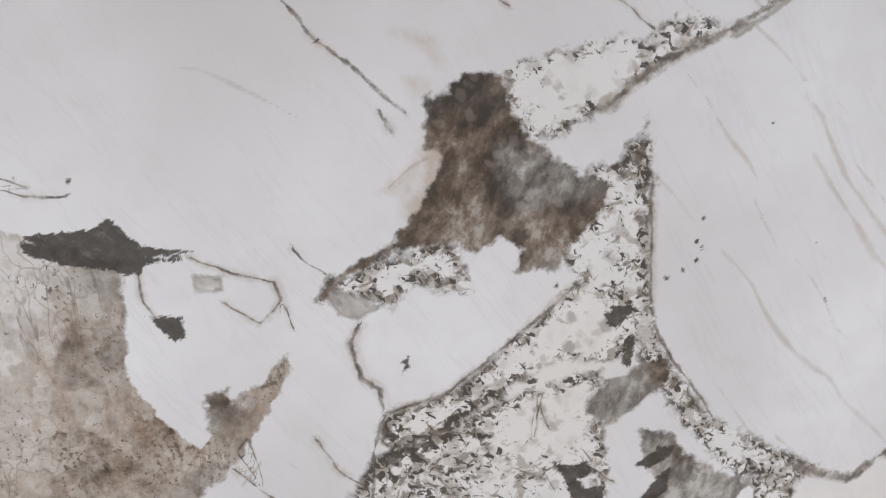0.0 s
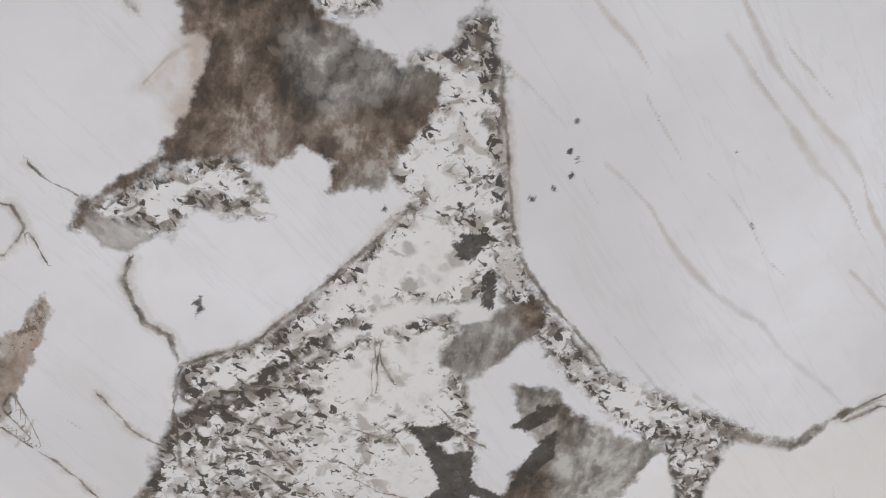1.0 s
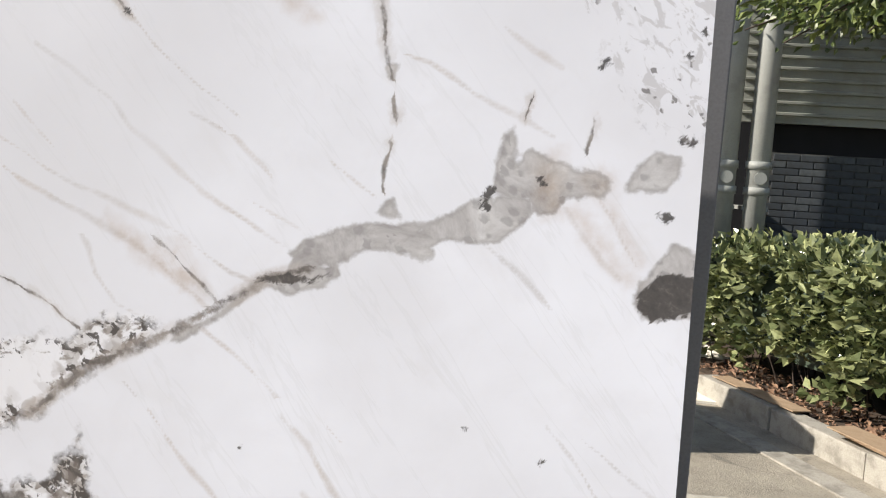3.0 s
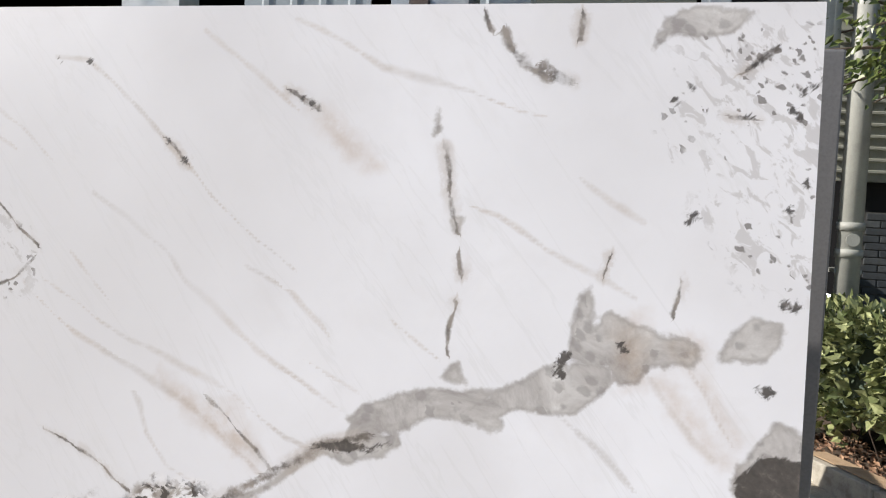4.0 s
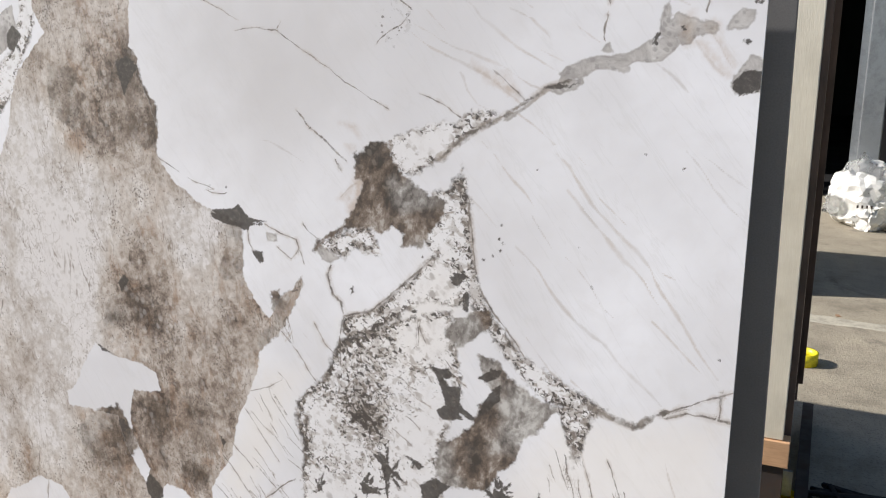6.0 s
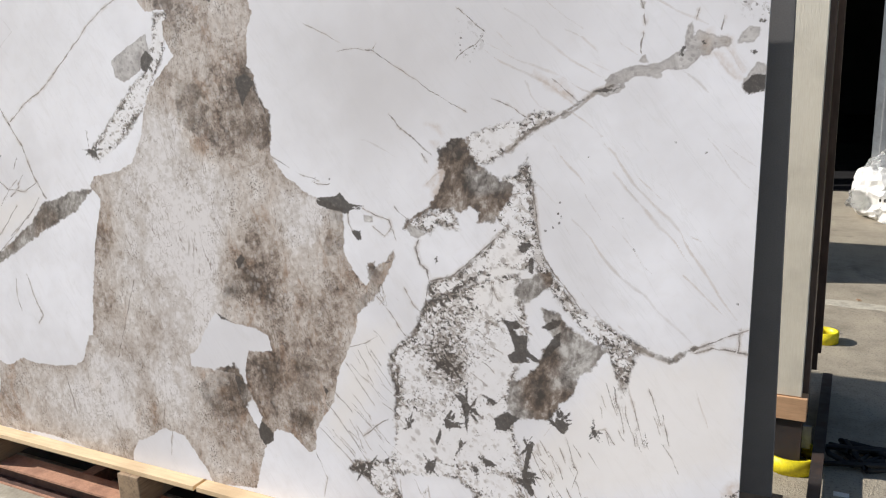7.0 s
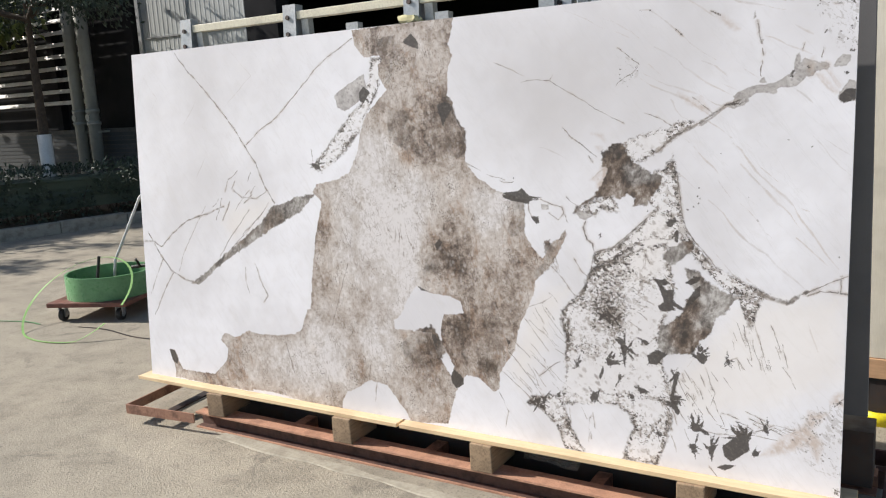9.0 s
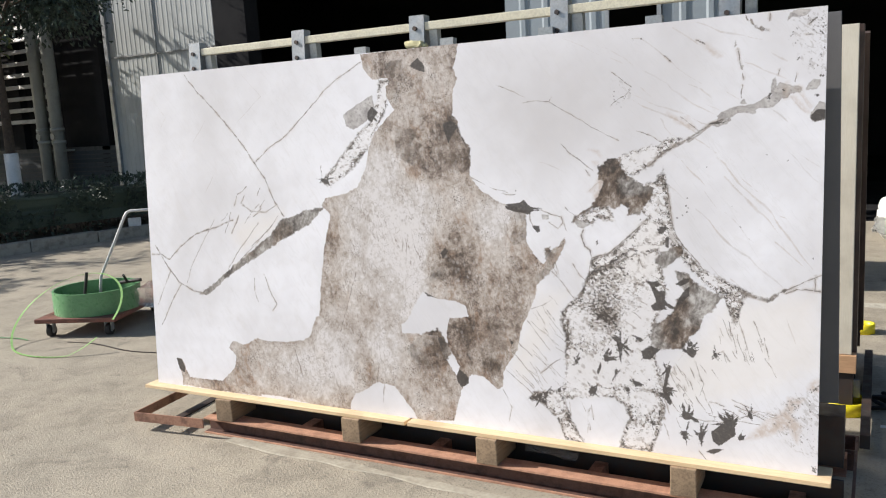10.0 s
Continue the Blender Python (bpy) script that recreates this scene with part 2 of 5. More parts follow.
    rift = n.step(n.math("ABSOLUTE", n.math("SUBTRACT", n.noise(6, 5, 0.6, n.stretch((2.2, 1, 0.7), (0, 12, 0)), 0.6), 0.47)), 0.011, 0.0, 0, 0.8)
    bcol = n.mix(n.math("MULTIPLY", rift, n.step(n.noise(7, 3), 0.42, 0.6)), bcol, (0.19, 0.15, 0.12))
    bcol = n.mix(1.0, bcol, (1.0, 0.965, 0.945), "MULTIPLY")
    c = n.mix(b, c, bcol)

    # brown masses: brown at one side, grey and pebbled at the other
    w, wd = inside("brown", 1.5, 0.004)
    blotch = n.math("ADD", n.math("MULTIPLY_ADD", n.noise(19, 8, 0.7, n.stretch((1.25, 1, 0.8), (0, -18, 0)), 0.2), 1.6, -0.3), n.math("MULTIPLY_ADD", n.noise(75, 4, 0.68), 0.42, -0.21))
    blotch = n.math("MULTIPLY_ADD", n.noise(7, 3), 0.5, n.math("SUBTRACT", blotch, 0.25))
    warm = n.ramp(blotch, (0.34, (0.034, 0.025, 0.019)), (0.49, (0.10, 0.07, 0.052)), (0.62, (0.205, 0.16, 0.13)), (0.74, (0.40, 0.36, 0.33)))
    cool = n.ramp(blotch, (0.28, (0.065, 0.055, 0.05)), (0.42, (0.175, 0.157, 0.145)), (0.56, (0.325, 0.305, 0.29)), (0.72, (0.53, 0.515, 0.50)))
    pm, tint = grains(55, 0.5, bent(0.014, 60, lean))
    cool = n.mix(n.math("MULTIPLY", pm, 0.7), cool, n.mix(tint, (0.14, 0.12, 0.11), (0.3, 0.28, 0.265)))
    side = n.math("MULTIPLY_ADD", tone, -0.16, n.noise(5.5, 3, 0.5))
    warm = n.mix(n.math("MULTIPLY", pm, 0.4), warm, n.mix(tint, (0.09, 0.065, 0.05), (0.26, 0.215, 0.185)))
    wcol = n.mix(n.step(side, 0.40, 0.54), warm, cool)
    w = n.math("MULTIPLY", w, n.math("SUBTRACT", 0.97, n.math("MULTIPLY", b, n.step(n.noise(13, 6, 0.65), 0.36, 0.60, 0.25, 0.85))))
    c = n.mix(w, c, wcol)

    # cracks of uneven width, then the dark crystals on top
    off = n.math("ABSOLUTE", n.math("ADD", n.attr("line"), n.math("MULTIPLY", wiggle, 1.0)))
    off = n.math("ADD", off, n.math("MULTIPLY_ADD", n.noise(150, 3), 0.0022, -0.0011))
    width = n.math("MULTIPLY", n.attr("line_wide"), n.step(n.noise(34, 5, 0.75), 0.32, 0.7, 0.35, 2.4))
    lm = n.step(n.math("DIVIDE", off, width), 1.5, 0.3)
    lm = n.math("MULTIPLY", lm, n.step(n.attr("line_near"), 0.011, 0.007))
    lm = n.math("MULTIPLY", lm, n.step(n.math("SUBTRACT", n.attr("line_near"), n.math("ABSOLUTE", n.attr("line"))), 0.004, 0.0025))
    lm = n.math("MULTIPLY", lm, n.step(n.noise(40, 5, 0.7), 0.34, 0.56, 0.22, 0.95))
    halo = n.math("MULTIPLY", n.step(n.math("DIVIDE", off, width), 6.0, 0.5, 0, 0.5), n.step(n.attr("line_near"), 0.011, 0.006))
    c = n.mix(n.math("MULTIPLY", halo, n.step(n.noise(14, 4), 0.42, 0.62)), c, (0.45, 0.39, 0.35))
    c = n.mix(lm, c, n.mix(n.step(mid, 0.4, 0.6), (0.10, 0.085, 0.075), (0.27, 0.235, 0.21)))
    kd = n.math("ADD", n.attr("dark"), n.math("MULTIPLY_ADD", n.noise(70, 4, 0.7, n.stretch((1, 1, 1.6), (0, 40, 0)), 1.2), 0.016, -0.008))
    kcol = n.ramp(n.noise(70, 6, 0.75, lean), (0.3, (0.028, 0.025, 0.024)), (0.55, (0.07, 0.06, 0.055)), (0.72, (0.19, 0.165, 0.15)))
    c = n.mix(n.step(kd, 0.0014, -0.0014, 0, 0.95), c, kcol)
    return n.done(c, n.step(big, 0.3, 0.7, 0.32, 0.44))


# ---- building helpers ----
def part(name, bm, material, parent=None, label="", at=None):
    """One mesh object out of a bmesh, under a thing or a part."""
    me = bpy.data.meshes.new(name)
    bm.normal_update()
    bm.to_mesh(me)
    bm.free()
    for m in material if isinstance(material, (list, tuple)) else (material,):
        me.materials.append(m)
    ob = new(name, me)
    ob.parent = parent
    if at is not None:
        ob.matrix_local = at
    return tagged(ob, label) if label else ob


def thing(name, label, category, at=None, group="", kind=""):
    ob = new(name)
    ob.empty_display_size = 0.1
    if at is not None:
        ob.matrix_world = at
    return tagged(ob, label, category, group, kind)


def add_box(bm, x0, x1, y0, y1, z0, z1, bevel=0.0, m=None):
    r = bmesh.ops.create_cube(bm, size=1, matrix=(m or Matrix()) @ Matrix.Translation(((x0 + x1) / 2, (y0 + y1) / 2, (z0 + z1) / 2)) @ Matrix.Diagonal((x1 - x0, y1 - y0, z1 - z0, 1)))
    if bevel:
        bmesh.ops.bevel(bm, geom=list({e for v in r["verts"] for e in v.link_edges}), offset=bevel, segments=2, affect="EDGES", profile=0.6)
    return bm


def box(*a, **k):
    return add_box(bmesh.new(), *a, **k)


def add_rod(bm, a, b, r0, r1=None, sides=10):
    a, b = Vector(a), Vector(b)
    way = b - a
    m = Matrix.Translation((a + b) / 2) @ way.to_track_quat("Z", "Y").to_matrix().to_4x4()
    bmesh.ops.create_cone(bm, cap_ends=True, segments=sides, radius1=r0, radius2=r0 if r1 is None else r1, depth=way.length, matrix=m)
    return bm


def rod(*a, **k):
    return add_rod(bmesh.new(), *a, **k)


def smooth(ob):
    for p in ob.data.polygons:
        p.use_smooth = True
    return ob


def roughen(bm, amount, scale, cuts=0):
    if cuts:
        bmesh.ops.subdivide_edges(bm, edges=bm.edges[:], cuts=cuts, use_grid_fill=True)
    for v in bm.verts:
        v.co += noise.noise_vector(v.co * scale) * amount
    return bm


def tube(name, points, radius, material, parent=None, label="", flat=0.0):
    """A bent rod or strap along a line of points, as a mesh."""
    bm, rings = bmesh.new(), []
    pts = [Vector(p) for p in points]
    for i, p in enumerate(pts):
        way = (pts[min(i + 1, len(pts) - 1)] - pts[max(i - 1, 0)]).normalized()
        side = way.cross(Vector((0, 0, 1))).normalized() if abs(way.z) < 0.99 else Vector((1, 0, 0))
        up = side.cross(way)
        w, h = (flat, radius) if flat else (radius, radius)
        n = 4 if flat else 8
        rings.append([bm.verts.new(p + side * w * math.cos((k + 0.5) * math.tau / n) + up * h * math.sin((k + 0.5) * math.tau / n)) for k in range(n)])
    for a, b in zip(rings, rings[1:]):
        for k in range(len(a)):
            bm.faces.new((a[k], a[(k + 1) % len(a)], b[(k + 1) % len(a)], b[k]))
    for r in (rings[0][::-1], rings[-1]):
        bm.faces.new(r)
    ob = part(name, bm, material, parent, label)
    return ob if flat else smooth(ob)


def leaf_mesh(name, places, material, parent=None, size=(0.03, 0.06), wide=0.45, curl=0.25, rng=None, droop=0.3):
    """Many folded leaves in one mesh. places: (position, outward way)."""
    verts, faces = [], []
    for p, out in places:
        length = rng.uniform(*size)
        way = (Vector(out) + Vector((rng.gauss(0, 0.6), rng.gauss(0, 0.6), rng.gauss(0, 0.5) - droop))).normalized()
        side = way.cross(Vector((rng.gauss(0, 1), rng.gauss(0, 1), rng.gauss(0, 1)))).normalized()
        up = side.cross(way) * curl * length
        w = length * wide * 0.5
        p, i = Vector(p), len(verts)
        verts += [p, p + way * length * 0.5 + side * w + up * 0.6, p + way * length * 0.5, p + way * length * 0.5 - side * w + up * 0.6, p + way * length - up * 0.4]
        faces += [(i, i + 2, i + 1), (i, i + 3, i + 2), (i + 1, i + 2, i + 4), (i + 2, i + 3, i + 4)]
    me = bpy.data.meshes.new(name)
    me.from_pydata([tuple(v) for v in verts], [], faces)
    me.materials.append(material)
    ob = new(name, me)
    ob.parent = parent
    return ob


CONCRETE = worn("concrete", (0.34, 0.32, 0.28), (0.2, 0.185, 0.16), 0.9, 0, 3, 0.7, 90, 0.4)
KERB = worn("kerb_stone", (0.42, 0.39, 0.33), (0.22, 0.2, 0.165), 0.9, 0, 8, 0.8, 120, 0.5)
GALV = worn("galvanised_steel", (0.42, 0.44, 0.46), (0.25, 0.26, 0.27), 0.42, 0.7, 10, 0.5)
RAIL_PAINT = worn("cream_rail_paint", (0.72, 0.69, 0.55), (0.45, 0.42, 0.33), 0.5, 0, 9, 0.4)
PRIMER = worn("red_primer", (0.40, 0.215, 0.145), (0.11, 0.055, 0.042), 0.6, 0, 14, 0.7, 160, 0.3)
# faded paint, brightened further to carry the sun on flange and lip
FADED_LIT = worn("faded_lit_primer", (0.54, 0.30, 0.20), (0.27, 0.14, 0.095), 0.7, 0, 11, 0.6, 160, 0.3)
# rust, dark enough to carry the flange's shade on the beam's web
RUST_AND_SHADE = worn("rust_and_shade", (0.12, 0.06, 0.045), (0.05, 0.032, 0.027), 0.8, 0, 14, 0.7, 160, 0.4)
DARK_STEEL = worn("dark_steel", (0.05, 0.045, 0.045), (0.10, 0.06, 0.045), 0.55, 0.3, 9, 0.6)
STRIP = timber("pale_strip_wood", (0.80, 0.62, 0.39), (0.66, 0.47, 0.28), (1.2, 18, 18))
BLOCK = timber("grey_block_wood", (0.37, 0.265, 0.17), (0.15, 0.105, 0.07), (16, 1.5, 16))
PLY = timber("peach_ply", (0.72, 0.45, 0.26), (0.55, 0.32, 0.18), (2, 20, 20))
CREAM = timber("cream_board", (0.88, 0.83, 0.71), (0.78, 0.71, 0.57), (60, 60, 3))
UMBER = timber("brown_board", (0.115, 0.075, 0.06), (0.055, 0.035, 0.03), (12, 12, 1.2), 0.45)
GREY_SLAB = worn("dark_grey_slab", (0.19, 0.187, 0.193), (0.145, 0.142, 0.147), 0.5, 0, 2.5, 0.6, 300, 0.1)
FILM = Nodes("clear_film", 0.12)
FILM.bsdf.inputs["Transmission Weight"].default_value, FILM.bsdf.inputs["IOR"].default_value = 0.93, 1.12
FILM.bump(FILM.noise(30, 5, 0.7, None, 1.0), 0.8, 0.01)
FILM = FILM.done((0.95, 0.96, 0.96))
WHITE_PLASTIC = worn("white_plastic", (0.82, 0.82, 0.80), (0.6, 0.6, 0.58), 0.4, 0, 8, 0.4)
YELLOW = worn("yellow_strap", (0.86, 0.74, 0.02), (0.55, 0.45, 0.02), 0.45, 0, 20, 0.4)
GREEN = worn("green_strap", (0.16, 0.36, 0.17), (0.09, 0.24, 0.1), 0.35, 0, 12, 0.5)
LIME = worn("loose_green_strap", (0.35, 0.6, 0.2), (0.22, 0.42, 0.12), 0.35, 0, 12, 0.3)
BLACK = worn("black_rubber", (0.02, 0.02, 0.02), (0.05, 0.047, 0.043), 0.7, 0, 20, 0.5)
WHITE_PAINT = worn("white_paint", (0.76, 0.76, 0.74), (0.5, 0.48, 0.43), 0.6, 0, 9, 0.4)
CART = worn("cart_deck_paint", (0.22, 0.085, 0.06), (0.1, 0.05, 0.04), 0.6, 0, 12, 0.7)
SHEET = worn("pale_corrugated_sheet", (0.50, 0.525, 0.52), (0.36, 0.38, 0.38), 0.5, 0.0, 2, 0.5)
BLUE_SHEET = worn("blue_grey_door_sheet", (0.30, 0.35, 0.39), (0.2, 0.23, 0.26), 0.5, 0, 2, 0.5)
SHUTTER = worn("olive_shutter_sheet", (0.30, 0.31, 0.27), (0.2, 0.2, 0.17), 0.55, 0, 3, 0.5)
PIPE = worn("grey_pipe_paint", (0.35, 0.355, 0.325), (0.23, 0.23, 0.21), 0.5, 0, 5, 0.5)
# near-black colour: dark posts, and gloom painted into unlit rooms and recesses
DIM = worn("dark_paint_and_gloom", (0.03, 0.03, 0.032), (0.018, 0.018, 0.02), 0.9, 0, 1, 0.5)
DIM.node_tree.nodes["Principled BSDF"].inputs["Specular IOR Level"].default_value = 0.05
BRICK = Nodes("dark_brick", 0.85)
BRICK.bump(BRICK.noise(70, 4), 0.4, 0.004)
BRICK = BRICK.done(BRICK.mix(BRICK.step(BRICK.noise(25, 4), 0.4, 0.7, 0, 0.5), BRICK.ramp(BRICK.chance(), (0, (0.035, 0.042, 0.05)), (0.7, (0.055, 0.062, 0.068)), (1, (0.085, 0.095, 0.1))), (0.03, 0.03, 0.03)))
MORTAR = worn("mortar", (0.085, 0.085, 0.08), (0.05, 0.05, 0.048), 0.95, 0, 10, 0.6)
CARD = worn("cardboard", (0.42, 0.30, 0.19), (0.3, 0.2, 0.12), 0.85, 0, 8, 0.5)
BARK = worn("bark", (0.085, 0.062, 0.045), (0.045, 0.033, 0.025), 0.95, 0, 14, 0.7, 60, 0.8)
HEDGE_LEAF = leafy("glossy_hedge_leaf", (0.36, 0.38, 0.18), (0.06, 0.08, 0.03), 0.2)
# darker leaf copy with the shade put into its colour
SHADED_LEAF = leafy("shaded_leaf", (0.075, 0.105, 0.07), (0.03, 0.045, 0.03), 0.6)
TREE_LEAF = leafy("tree_leaf", (0.17, 0.20, 0.05), (0.05, 0.075, 0.018), 0.4)
LITTER = leafy("dry_leaf", (0.36, 0.22, 0.13), (0.16, 0.085, 0.05), 0.8)
LOUVRE = worn("pale_louvre_metal", (0.6, 0.59, 0.56), (0.3, 0.29, 0.28), 0.5, 0, 3, 0.6)
SOIL = worn("soil", (0.09, 0.062, 0.042), (0.045, 0.032, 0.023), 0.95, 0, 12, 0.7, 80, 0.8)


def ground_material():
    n = Nodes("yard_concrete", 0.9)
    big, mid, grit = n.noise(0.45, 5, 0.6), n.noise(3.2, 7, 0.68), n.noise(85, 4, 0.7)
    c = n.ramp(mid, (0.3, (0.205, 0.183, 0.143)), (0.5, (0.365, 0.322, 0.252)), (0.7, (0.455, 0.402, 0.315)))
    c = n.mix(n.step(big, 0.4, 0.62, 0, 0.45), c, (0.35, 0.315, 0.25))
    c = n.mix(n.step(grit, 0.5, 0.7, 0, 0.75), c, (0.13, 0.118, 0.1))
    c = n.mix(n.step(n.noise(210, 2, 0.6), 0.6, 0.72, 0, 0.5), c, (0.46, 0.44, 0.40))
    stain = n.step(n.noise(1.6, 5, 0.7, None, 1.2), 0.57, 0.7, 0, 0.55)
    c = n.mix(stain, c, (0.12, 0.11, 0.095))
    spots = n.step(n.noise(9, 3, 0.6), 0.66, 0.74, 0, 0.5)
    c = n.mix(spots, c, (0.1, 0.092, 0.08))
    scuff = n.step(n.noise(1.1, 6, 0.6, n.stretch((0.35, 2.2, 1), (0, 0, 12)), 0.5), 0.54, 0.68, 0, 0.35)
    c = n.mix(scuff, c, (0.46, 0.41, 0.325))
    n.bump(n.math("ADD", grit, n.math("MULTIPLY", mid, 1.5)), 0.85, 0.009)
    return n.done(c)


# ---- the setting ----
bm = bmesh.new()
bmesh.ops.create_grid(bm, x_segments=60, y_segments=60, size=1)
for v in bm.verts:
    v.co = Vector((math.copysign(abs(v.co.x) ** 2.2, v.co.x) * 150, math.copysign(abs(v.co.y) ** 2.2, v.co.y) * 150 + 3, 0))
tagged(part("ground", bm, ground_material()), "worn sunlit concrete yard with stains and cracks", "ground", kind="structure")


def wear_strip(name, x0, y0, x1, y1, width, mat, label):
    a, b = Vector((x0, y0, 0)), Vector((x1, y1, 0))
    side = (b - a).normalized().cross(Vector((0, 0, 1)))
    bm, steps, rows = bmesh.new(), 40, []
    for i in range(steps + 1):
        p = a.lerp(b, i / steps)
        w = width * (0.75 + 0.6 * noise.noise(p * 4))
        rows.append([bm.verts.new(p + side * w * s + Vector((0, 0, h))) for s, h in ((-0.5, 0.0005), (-0.4, 0.004), (0.4, 0.004), (0.5, 0.0005))])
    for r, s in zip(rows, rows[1:]):
        for k in range(3):
            bm.faces.new((r[k], s[k], s[k + 1], r[k + 1]))
    return tagged(part(name, bm, mat), label, "ground", kind="structure")


PALE_WEAR = worn("pale_joint_filler", (0.50, 0.47, 0.39), (0.34, 0.315, 0.265), 0.9, 0, 14, 0.9, 70, 0.5)
DULL_WEAR = worn("dull_joint_filler", (0.42, 0.385, 0.31), (0.3, 0.27, 0.215), 0.9, 0, 9, 0.9, 70, 0.6)
wear_strip("ground_joint_2", 0.55, -0.085, 3.2, -0.26, 0.085, DULL_WEAR, "pale worn joint in the concrete before the rack")
wear_strip("ground_joint_1", 2.6, 3.58, 9.0, 3.05, 0.16, PALE_WEAR, "pale worn joint across the concrete yard")


# slab: its pattern lives on a fine grid as distances to regions and cracks
NX, NZ = 1066, 535
GX, GZ = np.meshgrid(np.linspace(0, 3.2, NX + 1), np.linspace(0, 1.605, NZ + 1))
FIELDS = {k: np.full(GX.shape, 0.05) for k in ("body", "hole", "brown", "grey", "speck", "speckle_light", "cream", "tan", "dark")}
VEINS = {k: [np.full(GX.shape, 0.05), np.full(GX.shape, 0.05), np.full(GX.shape, 0.001)] for k in ("line", "faint")}
MARGIN = 0.05


def window(points):
    lo, hi = points.min(0) - MARGIN, points.max(0) + MARGIN
    i0, i1 = np.clip([lo[0] / 3.2 * NX, hi[0] / 3.2 * NX + 1], 0, NX + 1).astype(int)
    j0, j1 = np.clip([lo[1] / 1.605 * NZ, hi[1] / 1.605 * NZ + 1], 0, NZ + 1).astype(int)
    return (slice(j0, j1), slice(i0, i1))


def nearest(points, x, z, closed):
    """Distance to the line through the points, and the side of it, for each place."""
    best, side = np.full(x.shape, 9.0), np.ones(x.shape)
    ring = np.vstack([points, points[:1]]) if closed else points
    for a, b in zip(ring, ring[1:]):
        e = b - a
        t = np.clip(((x - a[0]) * e[0] + (z - a[1]) * e[1]) / max(e @ e, 1e-9), 0, 1)
        d = np.hypot(x - a[0] - t * e[0], z - a[1] - t * e[1])
        s = np.where((x - a[0]) * e[1] - (z - a[1]) * e[0] >= 0, 1.0, -1.0)
        side = np.where(d < best, s, side)
        best = np.minimum(best, d)
    return best, side


def patch(layer, outline):
    p = np.array(outline) / 1000
    w = window(p)
    x, z = GX[w], GZ[w]
    if not x.size:
        return
    d, _ = nearest(p, x, z, True)
    odd = np.zeros(x.shape, bool)
    for a, b in zip(p, np.roll(p, -1, 0)):
        if a[1] != b[1]:
            odd ^= ((a[1] > z) != (b[1] > z)) & (x < (b[0] - a[0]) * (z - a[1]) / (b[1] - a[1]) + a[0])
    FIELDS[layer][w] = np.minimum(FIELDS[layer][w], np.where(odd, -d, d))


def wander(p):
    """The same line in short steps that stray a little to either side."""
    out = []
    for a, b in zip(p, p[1:]):
        k = max(int(np.hypot(*(b - a)) / 0.018), 1)
        out += [a + (b - a) * i / k for i in range(k)]
    out = np.array([*out, p[-1]])
    for i, q in enumerate(out):
        v = noise.noise_vector(Vector((q[0] * 14, q[1] * 14, 0.5))) * 0.006 + noise.noise_vector(Vector((q[0] * 55, q[1] * 55, 3.5))) * 0.002
        out[i] = q + (v.x, v.y)
    return out


def streak(layer, width, line):
    p = np.array(line) / 1000
    if layer == "faint":
        p = wander(p)
    w = window(p)
    x, z = GX[w], GZ[w]
    if not x.size:
        return
    d, s = nearest(p, x, z, False)
    run = np.hypot(x - p[0][0], z - p[0][1]) / max(np.hypot(*(p[-1] - p[0])), 1e-6)
    taper = 0.5 + 0.5 * np.sin(np.clip(run, 0.04, 0.96) * math.pi) ** 0.6 if layer == "faint" else 1.0
    line, close, wide = VEINS[layer]
    near = (d < close[w]) & (close[w] > (0.016 if layer == "faint" else 0.004))
    line[w] = np.where(near, d if layer == "faint" else s * d, line[w])
    wide[w] = np.where(near, width / 2000 * taper, wide[w])
    close[w] = np.where(near, d, close[w])


def spikes(x, z, reach, count, seed, heart=0.42):
    """A dark dendrite: a ragged heart with uneven tapering arms."""
    r = random.Random(seed)
    squash, tilt = r.uniform(0.5, 0.8), r.uniform(0, math.pi)

    def at(a, d):
        u, v = d * math.cos(a), d * math.sin(a) * squash
        return (x + u * math.cos(tilt) - v * math.sin(tilt), z + u * math.sin(tilt) + v * math.cos(tilt))

    patch("dark", [at(k * math.tau / 11, reach * heart * r.uniform(0.5, 1.25)) for k in range(11)])
    for k in range(count):
        a, far, w = r.uniform(0, math.tau), reach * r.uniform(0.5, 1.3), r.uniform(0.10, 0.22)
        bend = r.uniform(-0.5, 0.5)
        patch("dark", [at(a - w * 1.6, reach * 0.3), at(a - w + bend * 0.5, far * 0.6), at(a + bend, far), at(a + w + bend * 0.5, far * 0.6), at(a + w * 1.6, reach * 0.3)])


def fleck(x, z, r):
    """A small dark crystal."""
    patch("dark", [(x + r * 0.95 * math.cos(k * math.tau / 5 + x), z + r * 0.95 * math.sin(k * math.tau / 5 + x)) for k in range(5)])


def hairs(x0, z0, x1, z1, count, long, angle, seed, width=1.4):
    """A sheaf of short hairline cracks over a stretch of the face."""
    r = random.Random(seed)
    for _ in range(count):
        x, z, a, l = r.uniform(x0, x1), r.uniform(z0, z1), radians(angle + r.gauss(0, 9)), long * r.uniform(0.4, 1.3)
        k = r.uniform(-0.12, 0.12)
        streak("line", width * r.uniform(0.6, 1.3), [(x, z), (x + l * 0.5 * math.cos(a + k), z + l * 0.5 * math.sin(a + k)), (x + l * math.cos(a), z + l * math.sin(a))])


